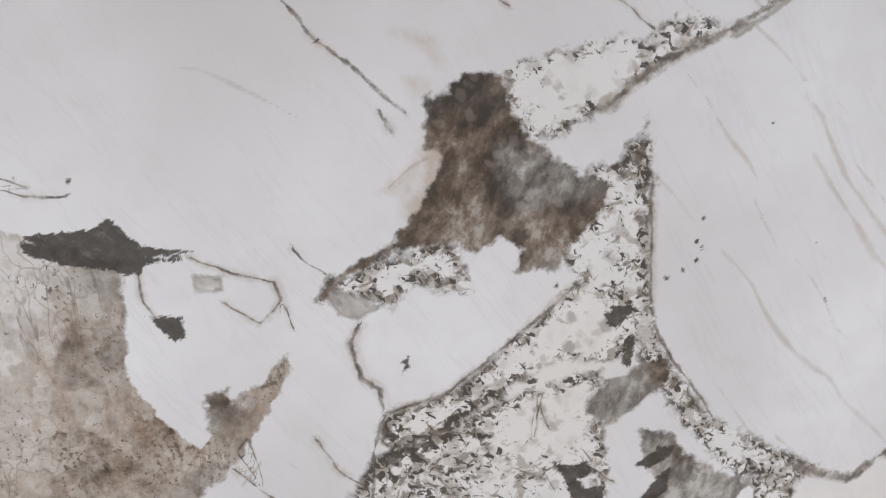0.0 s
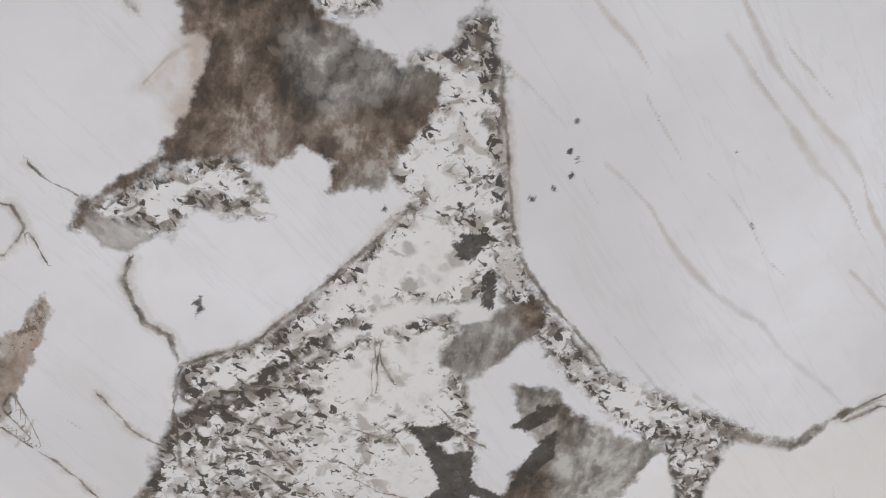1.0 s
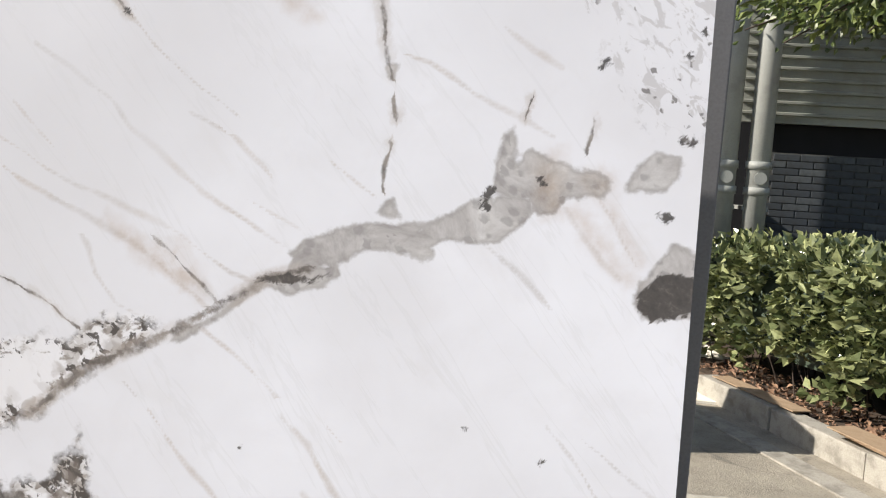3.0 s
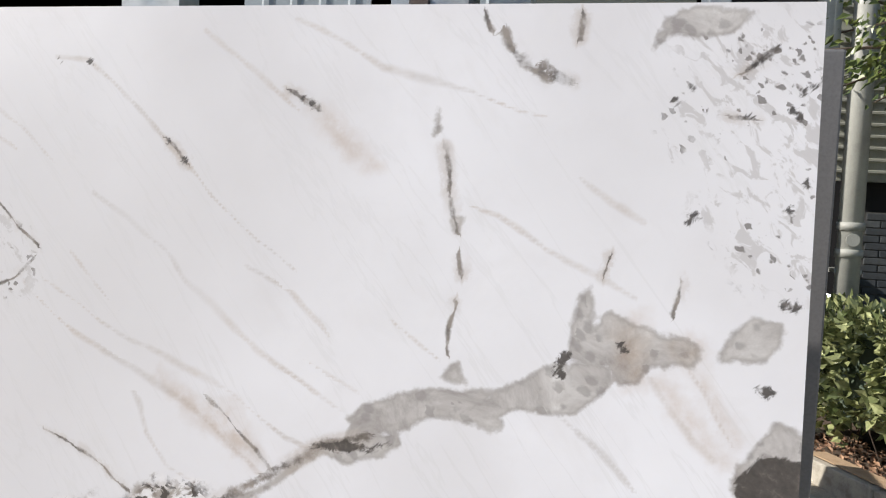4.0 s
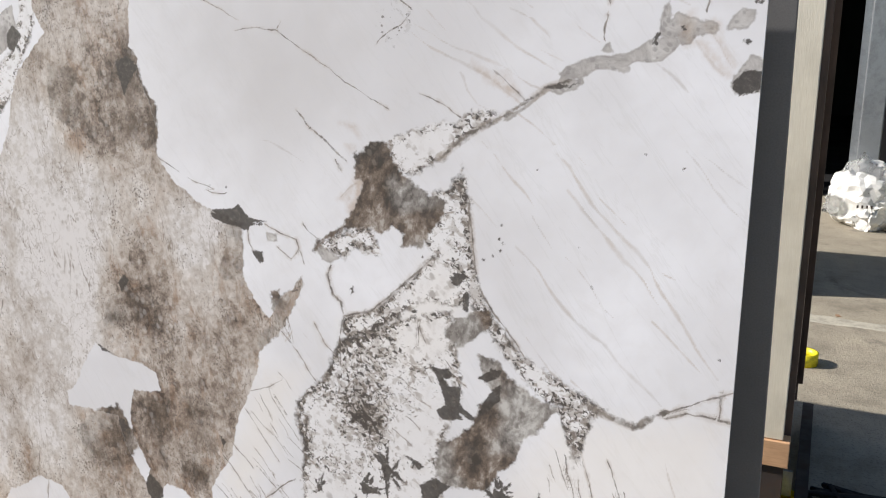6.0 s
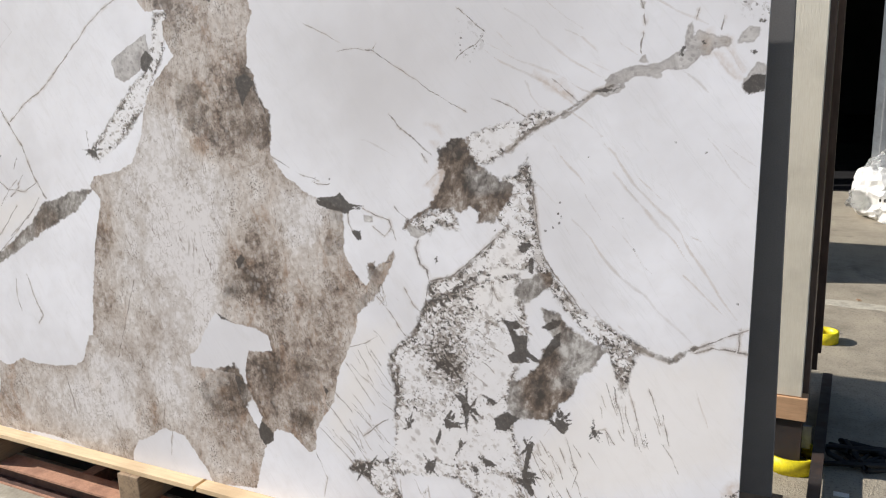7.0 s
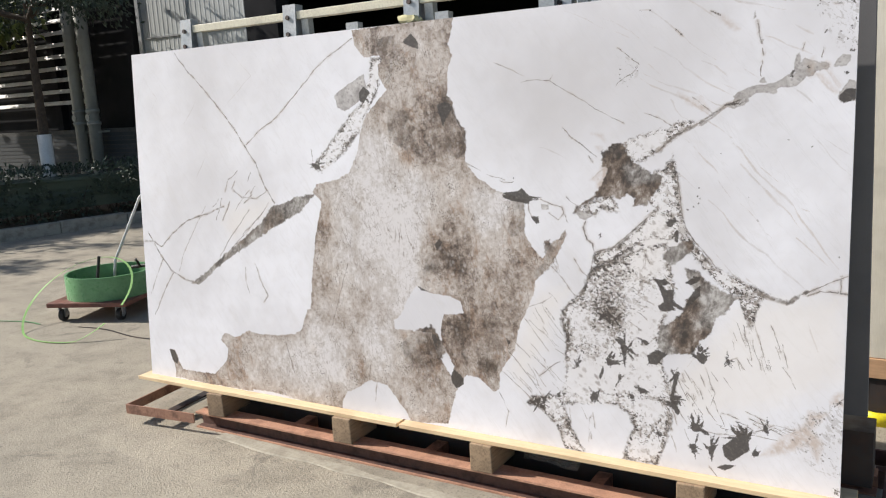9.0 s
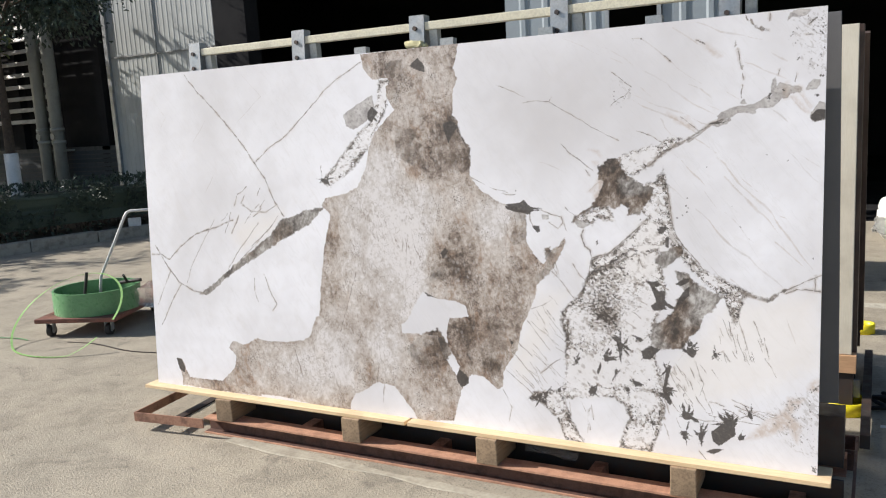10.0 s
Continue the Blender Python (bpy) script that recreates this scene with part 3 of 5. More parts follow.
patch("body", [(1354, 1602),(1599, 1605),(1832, 1608),(1817, 1544),(1806, 1508),(1824, 1460),(1804, 1433),(1796, 1320),(1824, 1290),(1816, 1253),(1852, 1194),(1877, 1127),(1870, 1061),(1804, 994),(1403, 986),(1365, 1119),(1380, 1190),(1413, 1259),(1474, 1316),(1517, 1354),(1483, 1405),(1479, 1454),(1509, 1472),(1504, 1492),(1409, 1489),(1363, 1542)])
patch("body", [(1112, 945),(1139, 977),(1255, 997),(1319, 1028),(1365, 1119),(1871, 1070),(1912, 1013),(1974, 974),(2035, 946),(2085, 937),(2077, 922),(1808, 692),(1099, 608),(1120, 749),(1162, 901)])
patch("body", [(2077, 922),(2118, 922),(2119, 862),(2120, 801),(2148, 749),(2192, 708),(2224, 766),(2253, 785),(2283, 814),(2275, 775),(2247, 722),(2215, 679),(2163, 627),(2154, 581),(2129, 518),(2095, 453),(2073, 350),(2009, 257),(2008, 192),(1979, 178),(1916, 226),(1857, 230),(1823, 304),(1779, 475),(1758, 582),(1786, 745)])
patch("body", [(1076, 428),(1099, 608),(1809, 746),(1898, 483),(1893, 223),(1863, 231),(1814, 160),(1795, 102),(1774, 16),(1592, -7),(1574, 31),(1517, 93),(1479, 135),(1386, 148),(1330, 107),(1260, 75),(1237, 31),(1235, -5),(1128, -12),(830, 17),(584, 11),(614, 251),(694, 294),(755, 283),(874, 288),(977, 304),(1021, 331),(1060, 427)])
patch("body", [(178, 7),(181, 46),(145, 147),(183, 144),(205, 94),(233, 52),(360, 52),(459, 56),(544, 133),(556, 196),(510, 230),(537, 269),(615, 253),(725, 290),(708, 3),(406, 0)])
patch("hole", [(1634, 570),(1695, 546),(1781, 540),(1840, 522),(1853, 478),(1803, 463),(1761, 468),(1747, 396),(1752, 341),(1787, 289),(1808, 258),(1795, 213),(1767, 244),(1720, 317),(1703, 382),(1603, 383),(1526, 379),(1521, 418),(1561, 449),(1588, 507)])
patch("brown", [(877, 879),(935, 886),(1021, 920),(1126, 935),(1046, 859),(871, 776),(687, 677),(542, 599),(390, 492),(327, 491),(443, 558),(560, 642),(689, 724),(814, 809)])
patch("brown", [(2416, 1092),(2433, 1104),(2461, 1118),(2499, 1123),(2508, 1081),(2537, 1053),(2572, 1031),(2600, 1020),(2626, 1005),(2616, 963),(2586, 943),(2578, 903),(2556, 912),(2530, 909),(2537, 935),(2506, 947),(2482, 930),(2462, 943),(2431, 939),(2389, 931),(2355, 912),(2332, 899),(2309, 880),(2320, 899),(2354, 921),(2388, 944),(2404, 963),(2420, 993),(2435, 1024),(2433, 1039),(2418, 1041)])
patch("brown", [(2631, 742),(2654, 767),(2700, 791),(2730, 798),(2741, 769),(2708, 745),(2681, 720),(2663, 710),(2638, 727)])
patch("brown", [(2708, 706),(2753, 692),(2783, 662),(2835, 634),(2876, 612),(2844, 565),(2807, 532),(2796, 492),(2763, 458),(2740, 416),(2632, 399),(2620, 447),(2624, 495),(2663, 514),(2701, 548),(2716, 596),(2754, 622),(2731, 644),(2716, 675)])
patch("brown", [(2077, 930),(2118, 922),(2119, 862),(2120, 790),(2059, 788),(2068, 854)])
patch("brown", [(2208, 698),(2224, 766),(2253, 785),(2283, 814),(2275, 775),(2247, 722),(2215, 679),(2163, 627),(2155, 665)])
patch("grey", [(2742, 1170),(2757, 1184),(2794, 1205),(2814, 1221),(2821, 1235),(2839, 1242),(2860, 1246),(2896, 1253),(2900, 1244),(2887, 1234),(2856, 1224),(2835, 1228),(2814, 1216),(2794, 1199),(2763, 1177)])
patch("grey", [(2866, 1275),(2894, 1287),(2924, 1294),(2955, 1294),(2976, 1296),(2966, 1284),(2946, 1273),(2926, 1270),(2906, 1261),(2885, 1255),(2865, 1254),(2854, 1260)])
patch("grey", [(2953, 1278),(2966, 1284),(2979, 1278),(2983, 1268),(2970, 1261),(2959, 1268)])
patch("grey", [(2979, 1292),(2994, 1306),(3014, 1320),(3028, 1324),(3034, 1309),(3050, 1305),(3048, 1293),(3036, 1282),(3011, 1279),(2994, 1284)])
patch("grey", [(3028, 1328),(3029, 1353),(3032, 1376),(3041, 1387),(3047, 1374),(3045, 1350),(3058, 1364),(3073, 1358),(3090, 1352),(3115, 1349),(3128, 1342),(3121, 1329),(3092, 1324),(3081, 1311),(3069, 1310),(3058, 1322),(3043, 1321)])
patch("grey", [(2845, 1235),(2855, 1246),(2896, 1253),(2926, 1272),(2885, 1261),(2859, 1257),(2852, 1246)])
patch("grey", [(2915, 1271),(2946, 1275),(2976, 1296),(2994, 1307),(2996, 1285),(2969, 1269),(2941, 1267)])
patch("grey", [(3026, 1322),(3043, 1325),(3063, 1323),(3061, 1310),(3048, 1293),(3035, 1297)])
patch("grey", [(2926, 1301),(2933, 1315),(2943, 1316),(2950, 1300),(2939, 1296)])
patch("grey", [(3139, 1333),(3146, 1356),(3161, 1368),(3182, 1365),(3183, 1353),(3171, 1334)])
patch("dark", [(3017, 1312),(3021, 1329),(3029, 1330),(3026, 1311)])
patch("dark", [(3067, 1340),(3070, 1342),(3074, 1335),(3070, 1335)])
patch("dark", [(3186, 1376),(3191, 1384),(3195, 1379),(3191, 1373)])
patch("dark", [(2821, 1234),(2845, 1241),(2876, 1241),(2891, 1246),(2876, 1236),(2845, 1233)])
patch("grey", [(3079, 1583),(3099, 1596),(3140, 1601),(3145, 1591),(3117, 1580),(3100, 1584),(3080, 1570)])
patch("grey", [(2320, 893),(2357, 881),(2377, 868),(2358, 855),(2334, 860),(2327, 874)])
patch("grey", [(2185, 908),(2217, 907),(2218, 890),(2188, 892)])
patch("grey", [(3163, 1270),(3181, 1294),(3211, 1283),(3211, 1230),(3160, 1227),(3152, 1247)])
patch("tan", [(3065, 1343),(3080, 1351),(3088, 1313),(3075, 1307)])
patch("tan", [(3107, 1343),(3126, 1350),(3129, 1331),(3111, 1328)])
patch("tan", [(3092, 1318),(3100, 1317),(3123, 1294),(3151, 1259),(3145, 1258),(3115, 1287)])
patch("tan", [(3117, 1330),(3123, 1331),(3158, 1276),(3154, 1275)])
patch("tan", [(2809, 1517),(2822, 1511),(2864, 1469),(2852, 1467)])
patch("tan", [(2729, 1256),(2750, 1263),(2773, 1225),(2752, 1218)])
patch("tan", [(2378, 998),(2408, 1025),(2417, 1023),(2387, 995)])
patch("tan", [(2395, 998),(2430, 1076),(2515, 1076),(2503, 1021),(2474, 946),(2407, 938)])
patch("tan", [(2527, 985),(2557, 999),(2579, 942),(2547, 935)])
patch("grey", [(1251, 1347),(1358, 1402),(1407, 1424),(1417, 1369),(1373, 1311),(1304, 1279),(1268, 1296)])
patch("tan", [(2963, 98),(3029, 176),(3093, 225),(3102, 267),(3156, 268),(3112, 207),(3149, 171),(3132, 108),(3104, 155),(3021, 113)])
patch("tan", [(3161, 304),(3175, 334),(3203, 345),(3204, 293)])
patch("speck", [(2499, 1123),(2531, 1140),(2615, 1167),(2648, 1161),(2667, 1185),(2709, 1191),(2733, 1183),(2703, 1157),(2673, 1140),(2650, 1120),(2633, 1101),(2561, 1061),(2537, 1053),(2508, 1081)])
patch("speck", [(2664, 1079),(2677, 1030),(2691, 932),(2698, 870),(2717, 819),(2754, 767),(2804, 715),(2887, 675),(2976, 633),(2955, 611),(2857, 627),(2767, 704),(2695, 798),(2677, 855),(2608, 890),(2580, 936),(2608, 976),(2593, 1026),(2632, 1034)])
patch("speck", [(2606, 896),(2528, 821),(2468, 766),(2392, 743),(2385, 705),(2402, 690),(2473, 716),(2535, 764),(2586, 799),(2673, 798),(2687, 841),(2665, 883)])
patch("speck", [(2382, 660),(2355, 599),(2305, 567),(2264, 523),(2263, 473),(2280, 429),(2288, 369),(2327, 364),(2358, 420),(2296, 476),(2320, 515),(2381, 541),(2396, 483),(2434, 471),(2478, 489),(2508, 549),(2566, 567),(2573, 647),(2537, 674),(2464, 664),(2419, 669)])
patch("speck", [(2309, 880),(2355, 912),(2425, 938),(2449, 945),(2478, 908),(2481, 885),(2417, 894),(2394, 868),(2363, 881)])
patch("speck", [(1445, 1486),(1509, 1482),(1502, 1443),(1476, 1356),(1413, 1259),(1377, 1190),(1284, 1100),(1168, 1029),(1117, 1051),(1171, 1102),(1250, 1183),(1328, 1263),(1391, 1310),(1433, 1408)])
patch("speck", [(2287, 391),(2338, 407),(2418, 357),(2418, 301),(2303, 290),(2278, 207),(2418, 245),(2573, 239),(2648, 248),(2676, 185),(2649, 72),(2621, 1),(2496, 1),(2508, 52),(2534, 123),(2523, 167),(2474, 197),(2273, 174),(2306, 82),(2357, -3),(2277, 1),(2242, 86),(2182, 137),(2120, 153),(2145, 187),(2255, 204),(2291, 289)])
patch("speck", [(2876, 621),(2908, 645),(2954, 633),(2944, 594),(2931, 548),(2917, 501),(2905, 546),(2887, 591)])
patch("speckle_light", [(3084, 1583),(3197, 1598),(3206, 1472),(3202, 1391),(3161, 1387),(3143, 1408),(3111, 1445),(3126, 1468),(3111, 1498),(3092, 1475),(3092, 1523),(3107, 1545)])
patch("speckle_light", [(2473, 1411),(2509, 1418),(2539, 1378),(2546, 1347),(2499, 1317),(2468, 1341)])
patch("speck", [(2381, 689),(2551, 761),(2646, 785),(2678, 617),(2616, 441),(2680, 229),(2573, 239),(2418, 222),(2278, 207),(2281, 505),(2328, 575)])
patch("speckle_light", [(3038, 198),(3111, 278),(3204, 313),(3209, 58),(3133, 77),(3077, 120)])
patch("cream", [(2602, 883),(2668, 869),(2688, 798),(2636, 755),(2658, 708),(2552, 636),(2413, 645),(2394, 719),(2470, 745),(2532, 793)])
patch("cream", [(2880, 586),(3184, 644),(3202, 389),(2980, 264),(2722, 191),(2680, 316),(2802, 455)])
patch("cream", [(605, 853),(878, 914),(814, 809),(628, 723),(570, 793)])
patch("cream", [(2159, 603),(2100, 493),(2187, 590),(2282, 595),(2184, 360),(2096, 210),(2047, 276)])
patch("dark", [(2027, 942),(2063, 940),(2088, 946),(2105, 959),(2136, 942),(2143, 928),(2186, 926),(2143, 920),(2133, 908),(2097, 916),(2072, 918),(2034, 931)])
patch("dark", [(2142, 864),(2175, 863),(2179, 841),(2167, 836),(2151, 853)])
patch("dark", [(3156, 1250),(3178, 1269),(3206, 1266),(3207, 1237),(3187, 1231),(3168, 1226),(3156, 1238)])
patch("dark", [(1597, 1533),(1638, 1564),(1672, 1528),(1671, 1502),(1630, 1516)])
patch("dark", [(1380, 1351),(1405, 1375),(1435, 1348),(1403, 1308),(1381, 1319)])
patch("dark", [(1752, 1284),(1790, 1297),(1824, 1271),(1791, 1235),(1777, 1202),(1758, 1253)])
patch("dark", [(1725, 741),(1748, 765),(1763, 750),(1739, 718)])
patch("dark", [(1789, 212),(1804, 247),(1848, 213),(1847, 186),(1814, 167),(1796, 186)])
patch("dark", [(1703, 370),(1723, 376),(1732, 349),(1715, 340)])
patch("dark", [(1640, 571),(1677, 556),(1708, 547),(1659, 553)])
patch("dark", [(2600, 667),(2613, 656),(2643, 662),(2654, 647),(2631, 643),(2645, 625),(2672, 627),(2671, 588),(2706, 567),(2701, 557),(2668, 572),(2680, 558),(2633, 548),(2617, 567),(2640, 582),(2626, 621),(2612, 649)])
patch("dark", [(2642, 867),(2682, 863),(2669, 850),(2660, 837),(2649, 841),(2654, 859)])
patch("dark", [(2676, 828),(2686, 828),(2684, 788),(2673, 792)])
patch("dark", [(2710, 653),(2738, 676),(2762, 678),(2757, 663),(2731, 647)])
patch("dark", [(2759, 646),(2761, 615),(2731, 582),(2707, 563),(2724, 605),(2746, 637)])
patch("dark", [(2582, 390),(2616, 415),(2654, 403),(2616, 360),(2590, 360)])
patch("dark", [(2423, 335),(2427, 313),(2414, 280),(2407, 289)])
patch("dark", [(2841, 109),(2875, 141),(2924, 148),(2928, 110),(2901, 85),(2870, 59),(2846, 77)])
patch("dark", [(2822, 31),(2850, 48),(2886, 49),(2850, 26)])
patch("dark", [(2940, 112),(2959, 110),(2956, 93),(2936, 94)])
patch("dark", [(2372, 212),(2390, 233),(2409, 221),(2395, 201),(2377, 201)])
patch("dark", [(2599, 665),(2630, 654),(2657, 648),(2639, 639),(2616, 644)])
patch("dark", [(2483, 714),(2508, 708),(2522, 705),(2505, 700)])
patch("dark", [(2558, 777),(2569, 777),(2566, 771),(2555, 773)])
patch("dark", [(2407, 792),(2411, 802),(2414, 811),(2413, 796),(2408, 788)])
patch("dark", [(2641, 859),(2675, 866),(2663, 855),(2659, 836),(2648, 841)])
patch("dark", [(142, 146),(180, 143),(202, 100),(195, 71),(162, 90)])
patch("dark", [(3094, 1527),(3098, 1530),(3100, 1528),(3096, 1525)])
patch("dark", [(3142, 1518),(3154, 1520),(3151, 1517)])
patch("dark", [(3146, 1553),(3166, 1570),(3159, 1560)])
patch("dark", [(3110, 1436),(3115, 1446),(3123, 1439),(3116, 1435)])
patch("dark", [(2028, 948),(2090, 955),(2110, 967),(2136, 939),(2186, 933),(2136, 925),(2052, 935)])
patch("dark", [(2036, 399),(2056, 382),(2048, 367)])
patch("dark", [(2243, 203),(2260, 218),(2255, 192)])
patch("dark", [(2547, 276),(2573, 270),(2595, 259),(2562, 251)])
patch("dark", [(2663, 249),(2676, 316),(2688, 349),(2696, 339),(2680, 273),(2680, 234),(2701, 206),(2691, 191),(2668, 219)])
streak("line", 4.1, [(308, 1588),(377, 1510),(478, 1420),(576, 1326),(672, 1222),(739, 1132),(791, 1066),(841, 956),(894, 895)])
streak("line", 3.0, [(1351, 1567),(1238, 1511),(1174, 1475),(1094, 1407),(1025, 1348),(927, 1268),(814, 1207),(740, 1154)])
streak("line", 4.8, [(12, 686),(82, 688),(133, 662),(224, 736),(329, 801),(462, 833),(575, 871)])
streak("line", 5.1, [(42, 732),(113, 632),(193, 547),(292, 508),(374, 493)])
streak("line", 2.2, [(137, 601),(86, 516),(35, 423)])
streak("line", 2.6, [(209, 541),(133, 442),(53, 314)])
streak("line", 1.9, [(456, 869),(358, 740),(283, 626),(252, 550)])
streak("line", 2.6, [(735, 855),(629, 747),(536, 635)])
streak("line", 2.6, [(824, 856),(722, 761),(609, 674)])
streak("line", 2.2, [(855, 891),(793, 821),(691, 748)])
streak("line", 2.6, [(640, 944),(697, 916),(783, 911),(855, 945)])
streak("line", 2.2, [(658, 989),(634, 956),(697, 911)])
streak("line", 2.6, [(758, 608),(778, 562),(798, 516),(828, 470),(801, 437)])
streak("line", 2.2, [(696, 588),(696, 522),(713, 475)])
streak("line", 1.2, [(2003, 1425),(2114, 1374)])
streak("line", 1.6, [(2114, 1349),(2168, 1356),(2222, 1348),(2275, 1315),(2361, 1261),(2428, 1226),(2493, 1190)])
streak("line", 2.4, [(2220, 1347),(2233, 1364)])
streak("line", 5.4, [(2614, 1095),(2675, 1144),(2727, 1172),(2779, 1200),(2829, 1235),(2872, 1248)])
streak("line", 9, [(2944, 632),(2986, 619),(3028, 610),(3055, 631),(3089, 651)])
streak("line", 2.4, [(3089, 651),(3135, 675),(3181, 699),(3205, 711)])
streak("line", 2.7, [(3182, 701),(3178, 652)])
streak("line", 3.4, [(3089, 640),(3122, 656),(3203, 649)])
streak("line", 10, [(3017, 612),(3042, 616),(3058, 632)])
streak("line", 3.2, [(2606, 896),(2528, 821),(2461, 763),(2392, 743)])
streak("line", 4.1, [(2392, 743),(2384, 771),(2363, 786),(2351, 829),(2359, 848)])
streak("line", 3.0, [(2392, 743),(2380, 691),(2381, 630)])
streak("line", 2.7, [(2679, 1011),(2691, 932),(2698, 870)])
streak("line", 3.4, [(2708, 841),(2742, 790),(2804, 715)])
streak("line", 1.9, [(2185, 926),(2223, 912),(2268, 901),(2275, 880),(2253, 855),(2219, 876)])
streak("line", 1.6, [(2135, 908),(2138, 879),(2148, 864)])
streak("line", 1.4, [(2275, 880),(2289, 849)])
streak("line", 1.6, [(2018, 992),(2036, 988),(2074, 990)])
streak("line", 1.4, [(2245, 718),(2256, 661)])
streak("line", 1.6, [(2571, 704),(2575, 756)])
streak("line", 1.6, [(2460, 715),(2515, 707)])
streak("line", 2.0, [(2227, 680),(2274, 633),(2316, 582)])
streak("line", 1.4, [(2120, 475),(2161, 427),(2212, 366)])
streak("line", 1.4, [(2137, 526),(2186, 544),(2222, 566)])
streak("line", 1.4, [(2162, 520),(2193, 468)])
streak("line", 1.4, [(2137, 472),(2193, 430)])
streak("line", 1.6, [(2453, 714),(2508, 705)])
streak("line", 2.2, [(2573, 747),(2570, 704)])
streak("line", 1.6, [(2576, 740),(2590, 712)])
streak("line", 1.6, [(2900, 525),(2916, 465),(2928, 416)])
streak("line", 1.6, [(3019, 473),(3035, 403)])
streak("line", 1.4, [(2938, 518),(2978, 387)])
streak("line", 1.4, [(2986, 531),(3015, 452)])
streak("line", 1.4, [(2782, 369),(2813, 287),(2800, 243)])
streak("line", 1.4, [(2846, 400),(2881, 416),(2905, 381)])
streak("line", 1.6, [(2680, 229),(2722, 173),(2764, 148),(2885, 151),(2943, 175),(3000, 204)])
streak("line", 1.6, [(2835, 172),(2904, 166),(3010, 159)])
streak("line", 1.6, [(2722, 277),(2753, 238),(2773, 208)])
streak("line", 1.4, [(2690, 317),(2722, 256)])
streak("line", 1.4, [(2048, 348),(2110, 282),(2182, 196)])
streak("line", 1.6, [(2021, 262),(2096, 210),(2145, 168)])
streak("line", 1.4, [(2074, 385),(2135, 332)])
streak("line", 2.2, [(2826, -1),(2802, 28)])
streak("line", 1.6, [(2007, 177),(2044, 109),(2031, 47)])
streak("line", 2.7, [(2178, 266),(2220, 305),(2256, 331)])
streak("line", 2.0, [(1395, 219),(1386, 148)])
streak("line", 2.2, [(1289, 639),(1250, 521),(1195, 365)])
streak("line", 3.2, [(924, 253),(968, 127)])
streak("line", 1.6, [(1426, 141),(1413, 57)])
streak("line", 1.4, [(1114, 1124),(1124, 1061)])
streak("line", 1.4, [(1119, 1124),(1123, 1072)])
streak("line", 2.0, [(1876, 1061),(1933, 1031)])
streak("line", 1.6, [(1964, 1017),(2036, 998)])
streak("faint", 3.4, [(2268, 1589),(2362, 1544),(2437, 1502)])
streak("faint", 3.4, [(107, 1311),(162, 1391),(117, 1439)])
streak("faint", 4.7, [(343, 1256),(428, 1355)])
streak("faint", 6.1, [(471, 1093),(403, 1002)])
streak("faint", 3.4, [(90, 1511),(33, 1421),(11, 1362)])
streak("faint", 4.7, [(636, 1345),(786, 1457),(651, 1585)])
streak("faint", 6.1, [(2928, 548),(2968, 428)])
streak("faint", 3.4, [(2721, 363),(2782, 454)])
streak("faint", 4.7, [(3087, 559),(3125, 461)])
streak("faint", 6.1, [(2384, 998),(2405, 1022),(2422, 1035)])
streak("faint", 3.4, [(2270, 696),(2308, 666)])
streak("faint", 4.7, [(2235, 663),(2264, 703)])
streak("faint", 7, [(2728, 1108), (2764, 1069), (2802, 1028), (2814, 1012)])
streak("faint", 6, [(2805, 1007), (2825, 973), (2844, 946), (2854, 934)])
streak("faint", 9, [(2779, 931), (2805, 915), (2832, 887), (2860, 845), (2888, 813), (2910, 792), (2961, 761), (3002, 723), (3038, 695), (3075, 660)])
streak("faint", 10, [(2853, 1115), (2880, 1090), (2906, 1059), (2928, 1027), (2941, 1011), (2976, 976), (3009, 948), (3037, 919), (3063, 873), (3094, 831), (3128, 782), (3168, 726)])
streak("faint", 11, [(2883, 1048), (2909, 1016), (2936, 983), (2972, 945), (3008, 912), (3037, 882), (3067, 846), (3097, 814), (3134, 777)])
streak("faint", 6, [(2881, 923), (2908, 893), (2934, 862), (2954, 836), (2982, 816)])
streak("faint", 7, [(3049, 822), (3085, 790), (3110, 763), (3159, 719)])
streak("faint", 7, [(3084, 1128), (3110, 1103), (3139, 1069), (3168, 1038), (3196, 1011)])
streak("faint", 6, [(3102, 1125), (3136, 1109), (3167, 1089), (3193, 1072)])
streak("faint", 6, [(3037, 919), (3063, 911), (3084, 902)])
streak("faint", 5, [(2683, 1023), (2713, 995), (2728, 979), (2738, 964)])
streak("faint", 5, [(2759, 914), (2780, 888)])
streak("faint", 6, [(2810, 753), (2839, 713), (2862, 690), (2885, 674)])
streak("faint", 6, [(2855, 715), (2896, 684), (2931, 659)])
streak("faint", 6, [(3108, 810), (3123, 776), (3132, 759)])
streak("faint", 6, [(3007, 729), (3045, 677)])
streak("faint", 6, [(2546, 1557), (2581, 1553), (2607, 1536), (2639, 1510), (2665, 1487), (2687, 1467), (2714, 1439), (2744, 1415), (2773, 1392), (2796, 1376)])
streak("faint", 7, [(2694, 1583), (2721, 1568), (2744, 1550), (2768, 1527), (2785, 1512)])
streak("faint", 7, [(2779, 1592), (2818, 1575), (2860, 1555), (2911, 1538), (2959, 1522), (3001, 1511)])
streak("faint", 8, [(2597, 1437), (2636, 1412), (2673, 1389), (2692, 1364), (2722, 1343), (2766, 1315), (2808, 1289), (2851, 1260)])
streak("faint", 7, [(2549, 1354), (2594, 1334), (2645, 1309), (2699, 1288), (2745, 1268), (2779, 1252), (2822, 1233)])
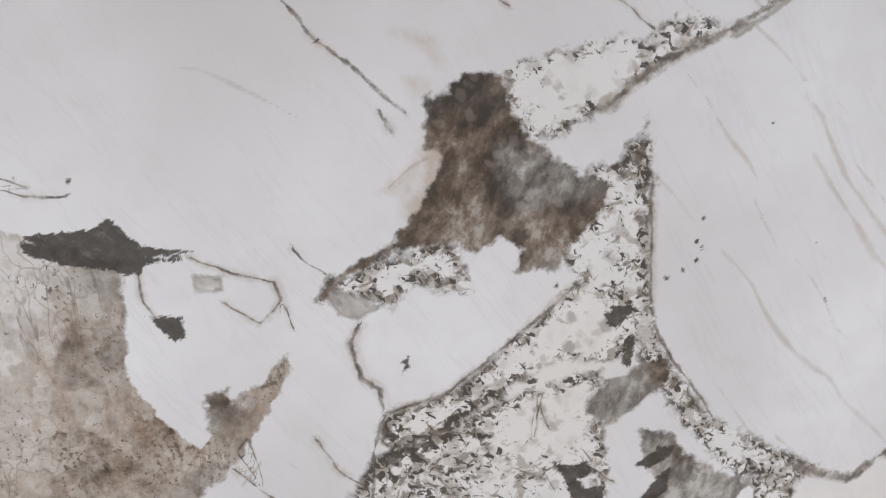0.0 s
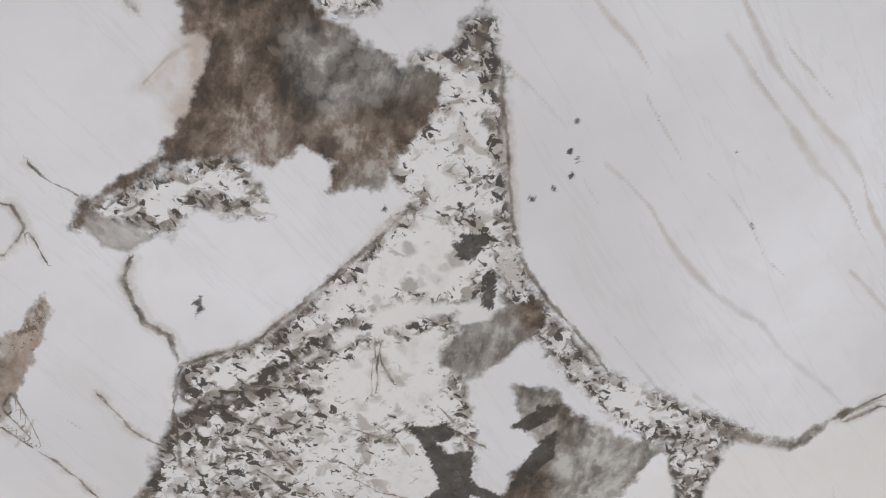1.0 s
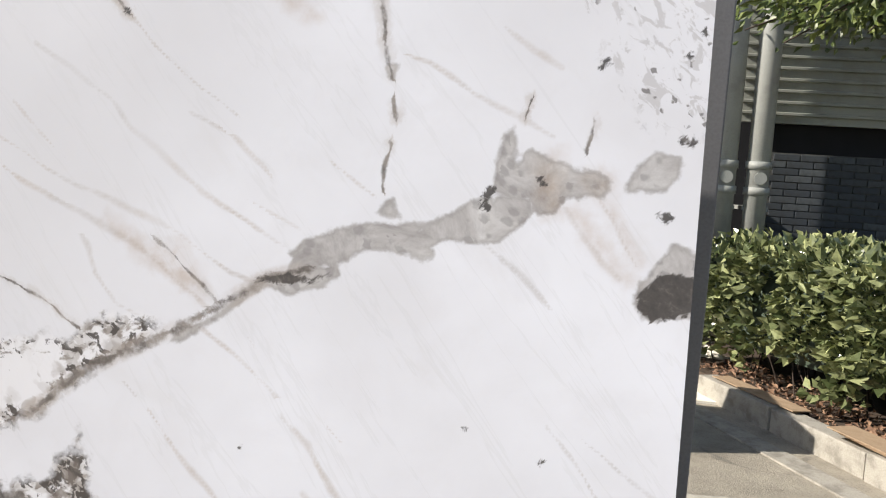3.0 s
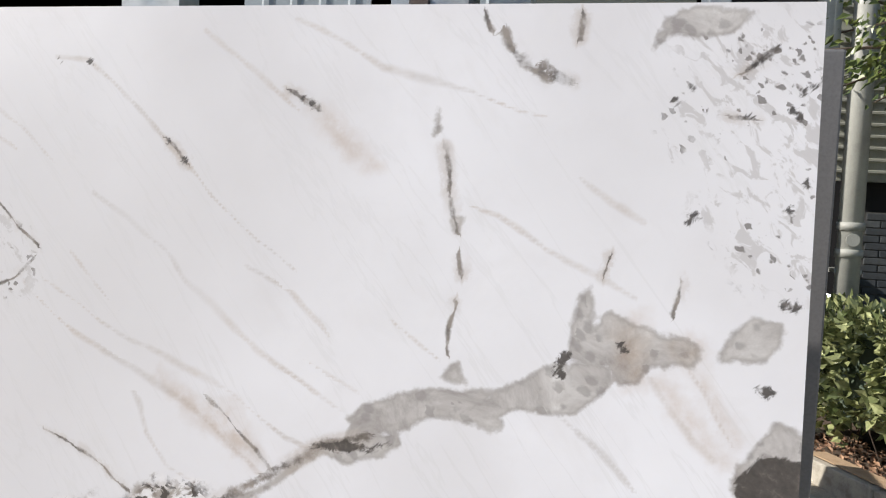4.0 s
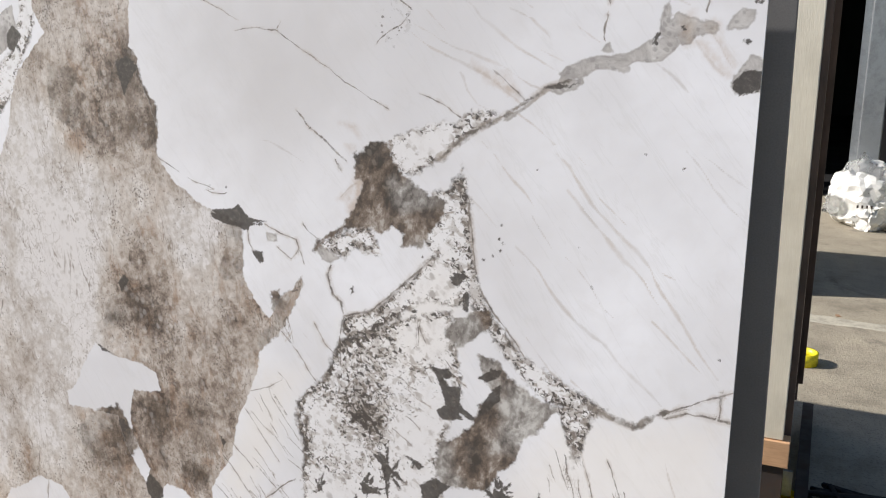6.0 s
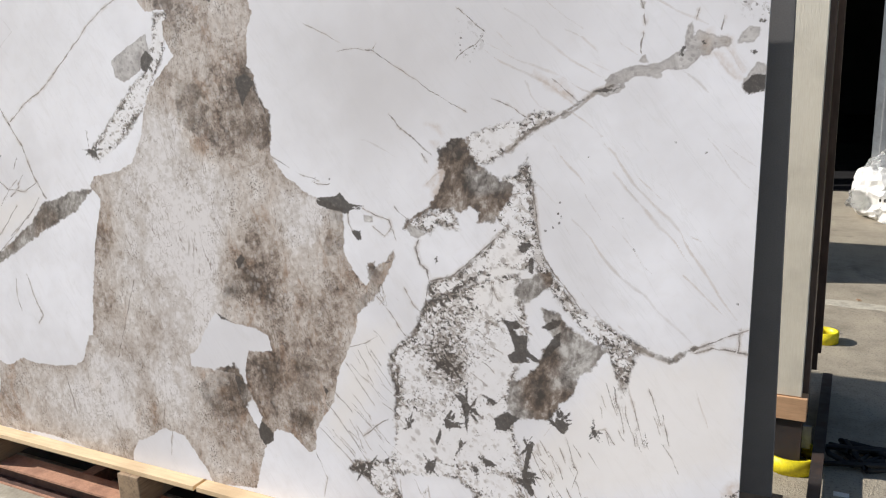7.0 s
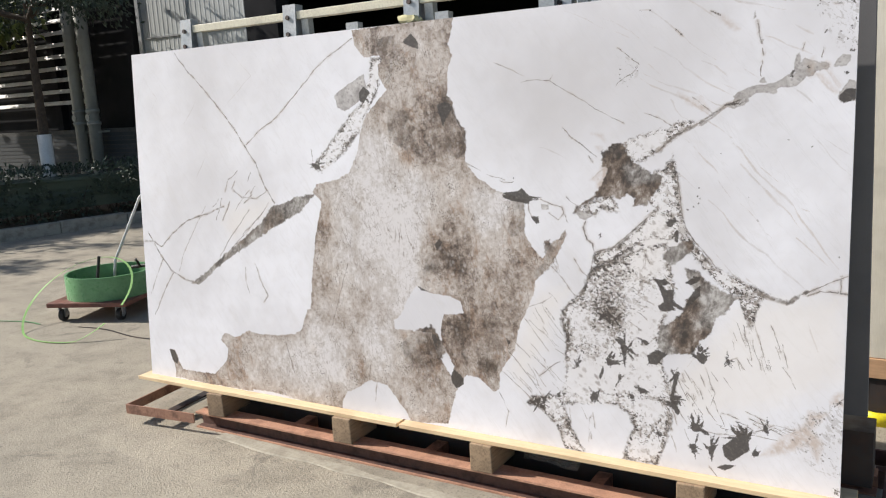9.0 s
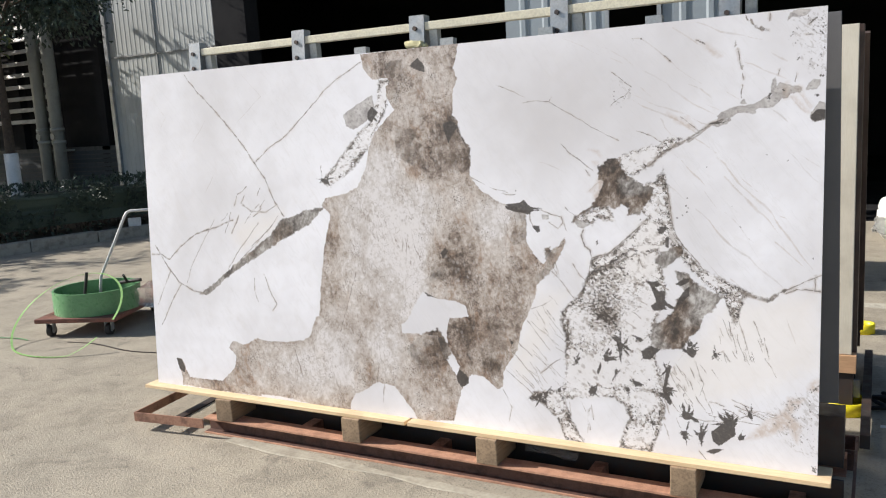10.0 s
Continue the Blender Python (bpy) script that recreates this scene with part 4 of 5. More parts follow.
streak("faint", 7, [(2530, 1348), (2564, 1323), (2616, 1301), (2665, 1275), (2713, 1254), (2748, 1228), (2782, 1206)])
streak("faint", 5, [(2578, 1383), (2605, 1353), (2643, 1324)])
streak("faint", 6, [(2628, 1297), (2648, 1268), (2669, 1229), (2695, 1202), (2724, 1191)])
streak("faint", 6, [(2752, 1381), (2792, 1361), (2836, 1326)])
streak("faint", 5, [(2774, 1318), (2817, 1300), (2860, 1282)])
streak("faint", 6, [(2936, 1444), (2965, 1434), (3007, 1413), (3053, 1393), (3075, 1377)])
streak("faint", 7, [(3026, 1466), (3053, 1451), (3080, 1437)])
streak("faint", 9, [(3091, 1317), (3104, 1297), (3126, 1276), (3141, 1263)])
streak("faint", 7, [(3113, 1332), (3132, 1309), (3154, 1273)])
streak("faint", 8, [(3027, 1282), (3052, 1261), (3083, 1230)])
streak("faint", 5, [(2880, 1348), (2906, 1327), (2926, 1315)])
streak("faint", 5, [(2410, 1549), (2453, 1529), (2516, 1494), (2551, 1462)])
streak("faint", 5, [(2457, 1499), (2491, 1483), (2539, 1462)])
streak("line", 1.8, [(2472, 1441), (2512, 1409), (2543, 1384)])
streak("line", 2, [(2568, 1220), (2606, 1204), (2631, 1194), (2656, 1177)])
streak("line", 2.6, [(2726, 1266), (2747, 1248), (2770, 1226), (2787, 1211)])
streak("line", 4.5, [(2962, 1583), (2968, 1571), (2983, 1555), (2999, 1545)])
streak("line", 4.5, [(2995, 1556), (3005, 1549), (3016, 1542)])
streak("line", 3, [(2945, 1600), (2952, 1584)])
streak("line", 3, [(3021, 1596), (3020, 1578)])
streak("line", 4.5, [(2780, 1530), (2792, 1524), (2805, 1516)])
streak("line", 2.2, [(2665, 1486), (2676, 1477), (2688, 1466)])
streak("line", 3.2, [(2918, 1486), (2922, 1469), (2924, 1453)])
streak("line", 2.4, [(2927, 1446), (2935, 1420)])
streak("line", 3, [(2938, 1402), (2940, 1386)])
streak("line", 2.4, [(2935, 1362), (2930, 1343), (2933, 1320)])
streak("line", 3.2, [(3144, 1551), (3155, 1559), (3167, 1570)])
streak("line", 3.2, [(3138, 1518), (3154, 1517)])
streak("line", 2.4, [(3109, 1391), (3105, 1366)])
streak("line", 2.2, [(3053, 1393), (3056, 1406)])
streak("line", 2, [(2468, 1318), (2492, 1339), (2520, 1352), (2541, 1373)])
patch("tan", [(2801, 1517), (2815, 1508), (2858, 1476), (2853, 1471), (2835, 1476), (2813, 1499)])
patch("grey", [(2909, 1497), (2911, 1519), (2915, 1498)])
patch("grey", [(2929, 1430), (2938, 1432), (2936, 1416), (2932, 1418)])
patch("grey", [(3081, 1575), (3082, 1593), (3100, 1601), (3145, 1602), (3149, 1596), (3134, 1581), (3110, 1577), (3093, 1581)])
patch("tan", [(3063, 1354), (3082, 1365), (3088, 1330), (3076, 1312), (3063, 1328)])
patch("tan", [(3100, 1344), (3118, 1350), (3122, 1340), (3109, 1332)])
patch("tan", [(2676, 1281), (2735, 1252), (2771, 1216), (2749, 1224), (2702, 1253)])
patch("dark", [(3180, 1379), (3184, 1384), (3188, 1379), (3182, 1374)])
patch("dark", [(3167, 1316), (3175, 1319), (3181, 1314), (3174, 1308)])
fleck(3097, 1529, 4)
fleck(3107, 1540, 3.5)
fleck(3183, 1449, 3.5)
fleck(3068, 1341, 3)
fleck(2801, 1520, 3.5)
fleck(2791, 1525, 3)
fleck(2550, 1557, 2.6)
fleck(2582, 1554, 2.6)
fleck(2668, 1483, 2.6)
fleck(2685, 1468, 2.6)
fleck(3187, 1538, 3)
fleck(3185, 1518, 3.2)
fleck(3195, 1542, 3)
fleck(3180, 1523, 3)
fleck(3193, 1470, 3)
fleck(2750, 971, 3)
fleck(2746, 944, 3)
fleck(2754, 936, 3)
fleck(2749, 921, 3)
fleck(2714, 899, 3.2)
fleck(2734, 908, 2.6)
fleck(2825, 974, 2.6)
fleck(2905, 944, 2.6)
fleck(3172, 763, 2.8)
fleck(3086, 1099, 2.6)
fleck(3020, 1121, 2.6)
fleck(2935, 868, 2.6)
streak("line", 2.8, [(2273, 1178), (2303, 1146), (2328, 1128), (2351, 1113), (2395, 1079)])
streak("line", 3.5, [(2370, 1078), (2382, 1060)])
streak("line", 3, [(2573, 755), (2571, 726), (2568, 700)])
streak("line", 2.4, [(2574, 752), (2586, 718)])
streak("line", 2.4, [(2618, 1014), (2631, 1007)])
streak("line", 2, [(2368, 650), (2341, 675), (2315, 712)])
streak("line", 1.8, [(2241, 717), (2229, 704), (2247, 671)])
streak("line", 1.8, [(2235, 703), (2253, 667)])
streak("line", 2, [(2287, 936), (2302, 918), (2320, 907)])
streak("faint", 6, [(2387, 1000), (2413, 1021), (2435, 1044)])
streak("faint", 5, [(2171, 1118), (2196, 1114), (2237, 1095), (2285, 1072)])
streak("faint", 6, [(2705, 1132), (2739, 1091), (2774, 1054), (2812, 1009), (2836, 962)])
streak("faint", 6, [(2770, 1189), (2827, 1150), (2872, 1109), (2921, 1058), (2992, 991)])
streak("faint", 5, [(2820, 1180), (2868, 1127), (2912, 1097)])
patch("tan", [(2382, 1158), (2417, 1152), (2427, 1131), (2394, 1156)])
patch("tan", [(2393, 1112), (2416, 1108), (2411, 1099)])
patch("brown", [(2195, 774), (2218, 779), (2230, 752), (2241, 771), (2265, 797), (2284, 817), (2259, 750), (2235, 703), (2217, 684), (2206, 712), (2197, 740)])
patch("brown", [(2071, 919), (2114, 913), (2118, 877), (2109, 803), (2073, 786), (2039, 788), (2061, 842), (2071, 878)])
fleck(2674, 809, 4)
fleck(2561, 774, 4)
fleck(2547, 742, 3.5)
fleck(2648, 891, 4)
fleck(2819, 1084, 2.6)
fleck(2579, 892, 3)
fleck(2306, 1145, 3)
fleck(2076, 1003, 3)
fleck(2029, 1004, 3)
fleck(2409, 805, 3.5)
fleck(2413, 798, 3)
patch("brown", [(1721, 1309), (1815, 1305), (1835, 1229), (1878, 1182), (1870, 1082), (1758, 1079), (1715, 1176)])
patch("brown", [(1522, 1279), (1622, 1265), (1640, 1138), (1712, 1118), (1613, 1099), (1516, 1170)])
patch("brown", [(1627, 385), (1704, 415), (1774, 320), (1694, 203), (1593, 231), (1545, 311)])
patch("brown", [(1922, 481), (2012, 471), (2031, 355), (1983, 228), (1915, 258), (1895, 377)])
patch("brown", [(1449, 1556), (1564, 1565), (1585, 1488), (1528, 1376), (1496, 1475)])
patch("brown", [(1693, 702), (1815, 730), (1834, 632), (1714, 622), (1650, 597)])
patch("brown", [(1803, 447), (1874, 435), (1858, 311), (1799, 344)])
spikes(2766, 406, 65, 11, 1222)
spikes(2503, 405, 60, 10, 1098)
spikes(2753, 162, 61, 9, 1215)
spikes(2744, 89, 56, 8, 1210)
spikes(2170, 164, 48, 8, 955)
spikes(2452, 352, 56, 7, 1075)
spikes(2605, 385, 37, 7, 1145)
spikes(2904, 145, 63, 9, 1290)
spikes(2395, 219, 40, 8, 1050)
spikes(2977, 190, 38, 9, 1328)
spikes(2852, 401, 35, 6, 1265)
spikes(2659, 227, 31, 7, 1170)
spikes(2194, 174, 42, 7, 965)
spikes(2690, 252, 42, 8, 1185)
spikes(2805, 93, 45, 8, 1240)
spikes(2680, 327, 36, 7, 1180)
spikes(2326, 326, 35, 7, 1020)
spikes(2530, 234, 32, 7, 1110)
spikes(2573, 437, 32, 6, 1130)
spikes(2485, 297, 33, 7, 1090)
spikes(2628, 113, 31, 7, 1155)
spikes(2944, 102, 28, 7, 1310)
spikes(3191, 308, 22, 7, 1445)
spikes(3188, 24, 22, 7, 1440)
spikes(2419, 514, 33, 7, 1060)
spikes(2556, 268, 27, 6, 1122)
spikes(1408, 1334, 37, 7, 660)
spikes(1139, 1055, 55, 8, 575)
hairs(2860, 393, 3035, 543, 14, 60, -72, 1270, 1.1)
hairs(2036, 203, 2243, 394, 16, 90, -48, 900, 1.0)
hairs(2679, 206, 2844, 359, 20, 60, -65, 1180, 1.3)
hairs(2101, 411, 2245, 586, 10, 70, -50, 925, 1.0)
hairs(2278, 120, 2418, 172, 5, 70, -88, 1000, 1.1)
hairs(2783, 165, 3020, 241, 16, 60, -15, 1230, 1.6)
hairs(543, 844, 780, 1035, 10, 90, -125, 400, 2.4)
hairs(2442, 487, 2658, 692, 16, 45, -40, 1070, 1.8)
hairs(2616, 104, 2723, 354, 14, 50, -70, 1150, 1.8)

TONE = np.zeros(GX.shape)
BROWNER = [(1790, 1268, 60, 1.2), (1832, 1154, 71, 1), (1616, 1158, 101, 0.8), (1711, 1099, 74, 0.7), (1548, 1490, 75, 0.9), (1461, 1536, 77, 0.5), (1630, 1409, 74, 0.3), (1715, 663, 102, 0.45), (1813, 690, 124, 0.6), (1880, 596, 98, 0.5), (1943, 403, 98, 0.9), (1962, 285, 62, 1), (1675, 328, 107, 0.8), (1621, 278, 68, 0.7), (2066, 839, 57, 0.9), (2126, 692, 91, 0.5), (1749, 865, 100, 0.5), (613, 164, 88, 0.9), (380, 54, 75, 0.7), (1345, 172, 74, 0.8)]
BROWNER += [(1219, 37, 62, 0.6), (1084, 251, 47, 0.4), (1826, 409, 76, 0.8), (1256, 542, 64, 0.3), (1692, 160, 94, 0.4), (1159, 800, 73, 0.25)]
PALER = [(1461, 1121, 79, -0.9), (1397, 957, 136, -0.8), (1521, 815, 186, -1), (1509, 606, 163, -0.85), (1267, 696, 86, -0.25), (1176, 263, 182, -0.6), (1465, 322, 113, -0.5), (2002, 892, 93, -1.2), (918, 157, 131, -0.35), (1655, 941, 102, -0.5)]
for x, z, r, s in BROWNER + PALER + [(2390, 922, 54, 1.6), (2431, 1000, 48, 1.5), (2451, 1042, 36, 0.8), (2524, 1004, 44, -1.3), (2573, 1025, 40, -1.3), (2499, 1051, 24, -1), (2568, 968, 33, 0.5), (2475, 1028, 129, 0.9), (2720, 534, 121, 0.6), (2306, 820, 68, 0.8)]:
    TONE += s * np.exp(-((GX - x / 1000) ** 2 + (GZ - z / 1000) ** 2) / (r / 1000) ** 2)
DENSE = np.zeros(GX.shape)
for x, z, r, s in [(2449, 579, 123, 1), (2307, 450, 72, 0.8), (2401, 756, 69, 0.7), (2498, 204, 90, 0.8), (2578, 176, 88, 0.6), (2243, 128, 76, 0.8), (2391, 396, 59, 0.3), (2735, 775, 50, 0.5), (2915, 618, 45, 0.7), (2595, 493, 84, -0.9), (2343, 489, 41, -1.2), (2569, 729, 64, -0.3), (2497, 326, 79, -0.5), (2350, 205, 70, -1.3), (2480, 215, 80, -1.3), (2580, 220, 60, -1), (2290, 250, 55, -0.8), (2430, 560, 60, 0.9), (2450, 500, 50, 0.8), (2557, 1116, 31, -1), (2618, 1137, 31, -0.9), (2648, 968, 46, 0.6), (2653, 1026, 22, 0.5), (2575, 762, 50, -0.5), (2626, 810, 41, -0.5)]:
    DENSE += s * np.exp(-((GX - x / 1000) ** 2 + (GZ - z / 1000) ** 2) / (r / 1000) ** 2)
# grey blobs over the upper face: duller stone and painted light falloff
UPPER_DIM = np.zeros(GX.shape)
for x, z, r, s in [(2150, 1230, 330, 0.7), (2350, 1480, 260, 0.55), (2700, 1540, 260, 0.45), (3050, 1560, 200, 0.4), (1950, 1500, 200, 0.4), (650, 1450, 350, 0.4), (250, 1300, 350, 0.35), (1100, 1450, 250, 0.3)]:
    UPPER_DIM += s * np.exp(-((GX - x / 1000) ** 2 + (GZ - z / 1000) ** 2) / (r / 1000) ** 2)
FIELDS["body"] = np.maximum(FIELDS["body"], -FIELDS.pop("hole"))


def veined_slab():
    thick = 0.012
    verts = np.stack([GX, np.zeros(GX.shape), GZ], -1).reshape(-1, 3)
    n = len(verts)
    idx = np.arange(n).reshape(GX.shape)
    quads = np.stack([idx[:-1, :-1], idx[:-1, 1:], idx[1:, 1:], idx[1:, :-1]], -1).reshape(-1, 4)
    rim = np.concatenate([idx[0, :-1], idx[:-1, -1], idx[-1, :0:-1], idx[:0:-1, 0]])
    back = verts[rim] + (0, thick, 0)
    m = len(rim)
    k = np.arange(m)
    sides = np.stack([rim, n + k, n + (k + 1) % m, rim[(k + 1) % m]], -1)
    me = bpy.data.meshes.new("stone_slab")
    me.from_pydata(np.vstack([verts, back]).tolist(), [], np.vstack([quads, sides]).tolist() + [list(range(n + m - 1, n - 1, -1))])
    for name, field in [*FIELDS.items(), *((k + tail, f) for k, v in VEINS.items() for tail, f in zip(("", "_near", "_wide"), v)), ("tone", TONE), ("dense", DENSE), ("upper_dim", UPPER_DIM)]:
        flat = np.full(n + m, 0.0 if name in ("tone", "dense", "upper_dim") else 0.05)
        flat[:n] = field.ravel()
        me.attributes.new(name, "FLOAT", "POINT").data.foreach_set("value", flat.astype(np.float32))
    edge = Nodes("white_cut_edge", 0.5)
    me.materials.append(slab_face())
    me.materials.append(edge.done(edge.mix(edge.noise(60, 3), (0.82, 0.81, 0.79), (0.7, 0.69, 0.67))))
    which = np.zeros(len(me.polygons), np.int32)
    which[len(quads):] = 1
    me.polygons.foreach_set("material_index", which)
    ob = new("stone_slab", me)
    ob.matrix_world = SLAB
    return tagged(ob, "large white stone slab with brown, grey and speckled veining, leaning on its rack", "slab")


veined_slab()

# ---- the slab's strips, blocks and rack ----
for x0, x1 in ((-0.045, 1.553), (1.566, 3.245)):
    tagged(part("wooden_strip", box(x0, x1, -0.052, 0.085, 0.193, 0.2095, bevel=0.0015), STRIP), "thin pale wooden strip under the slab's lower edge", "wood strip", "strips under the slab")


def timber_block(x, turn, length, label):
    bm = roughen(box(-0.048, 0.048, -0.066, length, 0.0, 0.112, bevel=0.004), 0.003, 14)
    ob = tagged(part("timber_block", bm, BLOCK), label, "wood block", "blocks under the slab")
    ob.matrix_world = pose(x, 0, 0.0805, 0, 0, turn)
    return ob


for x, turn in ((0.505, 4), (1.27, 1), (1.952, -1), (2.752, 1)):
    timber_block(x, turn, 0.13, "weathered square timber block on the steel beam")


def channel(name, length, depth, height, parent, at, mat=PRIMER, t=0.007, lip=0.0):
    """A rolled steel channel lying along x, its open side to -y."""
    outline = [(-depth - lip, 0), (0, 0), (0, height), (-depth, height), (-depth, height - t), (-t, height - t), (-t, t), (-depth - lip, t)]
    bm = bmesh.new()
    ends = [[bm.verts.new((x, y, z)) for y, z in outline] for x in (0, length)]
    bm.faces.new(ends[0][::-1])
    bm.faces.new(ends[1])
    for k in range(8):
        bm.faces.new((ends[0][k], ends[0][(k + 1) % 8], ends[1][(k + 1) % 8], ends[1][k]))
    bmesh.ops.recalc_face_normals(bm, faces=bm.faces[:])
    return part(name, bm, mat, parent, at=at)


rack = thing("slab_rack", "steel A-frame slab rack with red-brown base beams and galvanised posts", "rack")
# front beam: sun painted into flange and lip, shade into the web
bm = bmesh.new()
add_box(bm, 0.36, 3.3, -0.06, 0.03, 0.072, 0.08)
beam = part("base_beam", bm, FADED_LIT, rack, "faded salmon-red top flange of the front base beam, sunlight put into its colour")
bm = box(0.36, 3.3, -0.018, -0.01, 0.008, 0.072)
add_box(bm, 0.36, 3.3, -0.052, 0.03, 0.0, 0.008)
part("web", bm, RUST_AND_SHADE, beam, "rusty web of the beam, darkened for the flange's shade")
part("lip", box(0.36, 3.3, -0.062, -0.052, 0.0, 0.007), FADED_LIT, beam)
part("inner_beam", box(0.30, 3.28, 0.15, 0.162, 0.0, 0.135), DARK_STEEL, rack, "dark rusty inner beam")
channel("base_beam", 3.3, 0.07, 0.08, rack, pose(-0.02, 0.62, 0, 0, 0, -1))
for x in (0.9, 1.62, 2.35, 3.1):
    part("cross_beam", box(x, x + 0.055, 0.03, 0.57, 0.01, 0.07), PRIMER, rack)
tray = part("end_tray", box(-0.035, 0.40, -0.165, -0.158, 0.052, 0.10), PRIMER, rack, at=pose(0.0, 0.0, 0, 0, 0, 6))
part("tray_side", box(-0.035, -0.028, -0.158, 0.30, 0.052, 0.10), PRIMER, tray)
part("tray_bar", box(0.15, 0.20, -0.158, 0.30, 0.052, 0.06), DARK_STEEL, tray)
part("tray_foot", box(0.37, 0.40, 0.10, 0.14, 0.0, 0.0525), DARK_STEEL, tray)
bm = box(2.9, 3.319, 0.613, 0.625, 0.07, 0.13)
back_bar = part("end_frame", bm, RUST_AND_SHADE, rack, "dark rusty end frame of the rack")
part("side_bar", box(3.307, 3.317, -0.050, 0.611, 0.07, 0.13), RUST_AND_SHADE, back_bar)
part("foot", box(3.269, 3.306, 0.565, 0.611, 0.0, 0.07), RUST_AND_SHADE, back_bar)
POSTS = (0.325, 0.972, 1.605, 2.245, 2.88)
for i, x in enumerate(POSTS):
    bm = bmesh.new()
    add_box(bm, x - 0.036, x + 0.036, -0.004, 0.0, 0.5, 1.86)
    add_box(bm, x - 0.036, x - 0.031, 0.0, 0.045, 0.5, 1.86)
    add_box(bm, x + 0.031, x + 0.036, 0.0, 0.045, 0.5, 1.86)
    post = part("post", bm, GALV, rack, at=pose(0, 0.075, 0.095, -3.4))
    for z in (1.805, 1.735):
        part("bolt", rod((x - 0.008, -0.012, z), (x - 0.008, 0.012, z), 0.010, sides=6), DARK_STEEL, post)
    part("rear_leg", box(x + 0.05, x + 0.088, 0, 0.035, 0.0, 1.80), GALV, rack, at=pose(0, 0.29, 0.09, 3.0))
part("top_rail", box(0.362, 3.2, 0.185, 0.225, 1.888, 1.922, bevel=0.003), RAIL_PAINT, rack, "cream painted top rail")
for x in (1.335, 1.765, 2.2, 2.62):
    bm = bmesh.new()
    add_box(bm, x - 0.03, x + 0.03, 0.14, 0.145, 1.4, 1.842)
    add_box(bm, x - 0.03, x - 0.025, 0.145, 0.175, 1.4, 1.842)
    add_box(bm, x + 0.012, x + 0.03, 0.145, 0.175, 1.4, 1.84)
    part("stud", bm, GALV, rack)
part("stud_rail", box(0.36, 3.15, 0.19, 0.225, 1.42, 1.46), GALV, rack)
foam = roughen(box(1.562, 1.64, 0.14, 0.21, 1.815, 1.845, bevel=0.01), 0.008, 40, 2)
part("foam_pad", foam, worn("yellowed_foam", (0.72, 0.68, 0.42), (0.5, 0.45, 0.25), 0.9), rack, "yellowed lump of foam on the post")

# ---- panels stored on the far side of the rack: they lean towards the viewer ----
BACK = pose(0, 0.345, 0.07, 4.4, -0.5)


def stored_panel(name, x1, y, z0, z1, mat, label, thick, category, m=BACK):
    ob = tagged(part(name, box(0.06, x1, y, y + thick, z0, z1, bevel=0.002), mat), label, category, "panels stored on the rack")
    ob.matrix_world = m
    return ob


g = stored_panel("grey_slab", 3.253, 0.0, 0.268, 1.705, GREY_SLAB, "matt dark grey stone slab standing behind the white slab", 0.02, "slab")
tagged(part("dark_base_beam", box(0.05, 3.274, 0.27, 0.41, 0.135, 0.333), DARK_STEEL), "dark steel bearer under the grey slab", "beam")
VERT = pose(0, 1.2, 0.0, 1.0)
REAR = pose(0, 1.86, 0.0, 15.0)
stored_panel("cream_board", 3.272, 0.0, 0.305, 1.82, CREAM, "pale cream wooden board standing on a ply strip", 0.05, "board", VERT)
stored_panel("ply_strip", 3.293, -0.01, 0.215, 0.302, PLY, "peach plywood strip under the cream board", 0.06, "wood strip", VERT)
stored_panel("brown_board", 3.292, 0.062, 0.24, 1.82, UMBER, "dark brown board standing behind the cream board", 0.12, "board", VERT)
stored_panel("brown_board", 3.312, 0.0, 0.28, 1.85, UMBER, "dark brown board leaning on the rear rack", 0.05, "board", REAR)
rear = thing("rear_rack", "dark steel rack base under the rear boards", "rack")
for y in (1.2, 1.28, 1.72):
    part("bearer", box(0.2, 3.28, y, y + 0.06, 0.0, 0.212), DARK_STEEL, rear)
part("end_plate", box(2.5, 3.31, 1.30, 1.312, 0.06, 0.15), GALV, rear)
part("side_rail", box(3.32, 3.36, 0.74, 2.05, 0.03, 0.09), DARK_STEEL, rear)
part("side_foot", box(3.32, 3.36, 1.9, 2.04, 0.0, 0.031), DARK_STEEL, rear)


def strap_ring(name, x, y, r, h, mat, label, wall=0.012, tilt=0):
    bm = bmesh.new()
    n, prof = 40, ((r, 0), (r, h), (r - wall, h), (r - wall, 0))
    rings = [[bm.verts.new((a * math.cos(k * math.tau / n) * (1 + 0.03 * math.sin(3 * k)), a * math.sin(k * math.tau / n), z)) for a, z in prof] for k in range(n)]
    for k in range(n):
        for j in range(4):
            bm.faces.new((rings[k][j], rings[(k + 1) % n][j], rings[(k + 1) % n][(j + 1) % 4], rings[k][(j + 1) % 4]))
    ob = tagged(smooth(part(name, bm, mat)), label, "strap", "yellow strap rolls")
    ob.matrix_world = pose(x, y, 0.001, tilt)
    return ob


strap_ring("strap_roll", 3.30, 2.76, 0.07, 0.06, YELLOW, "yellow webbing strap rolled up on the concrete")
strap_ring("strap_roll", 3.25, 1.27, 0.10, 0.06, YELLOW, "yellow webbing strap coiled beside the rear rack")
rng = random.Random(5)
tangle = [(3.36 + 0.25 * rng.random(), 1.28 + 0.2 * rng.random(), 0.012 + 0.04 * rng.random()) for _ in range(26)]
tagged(tube("dark_net", tangle, 0.01, BLACK), "tangled dark rope lying by the rear rack", "rope")
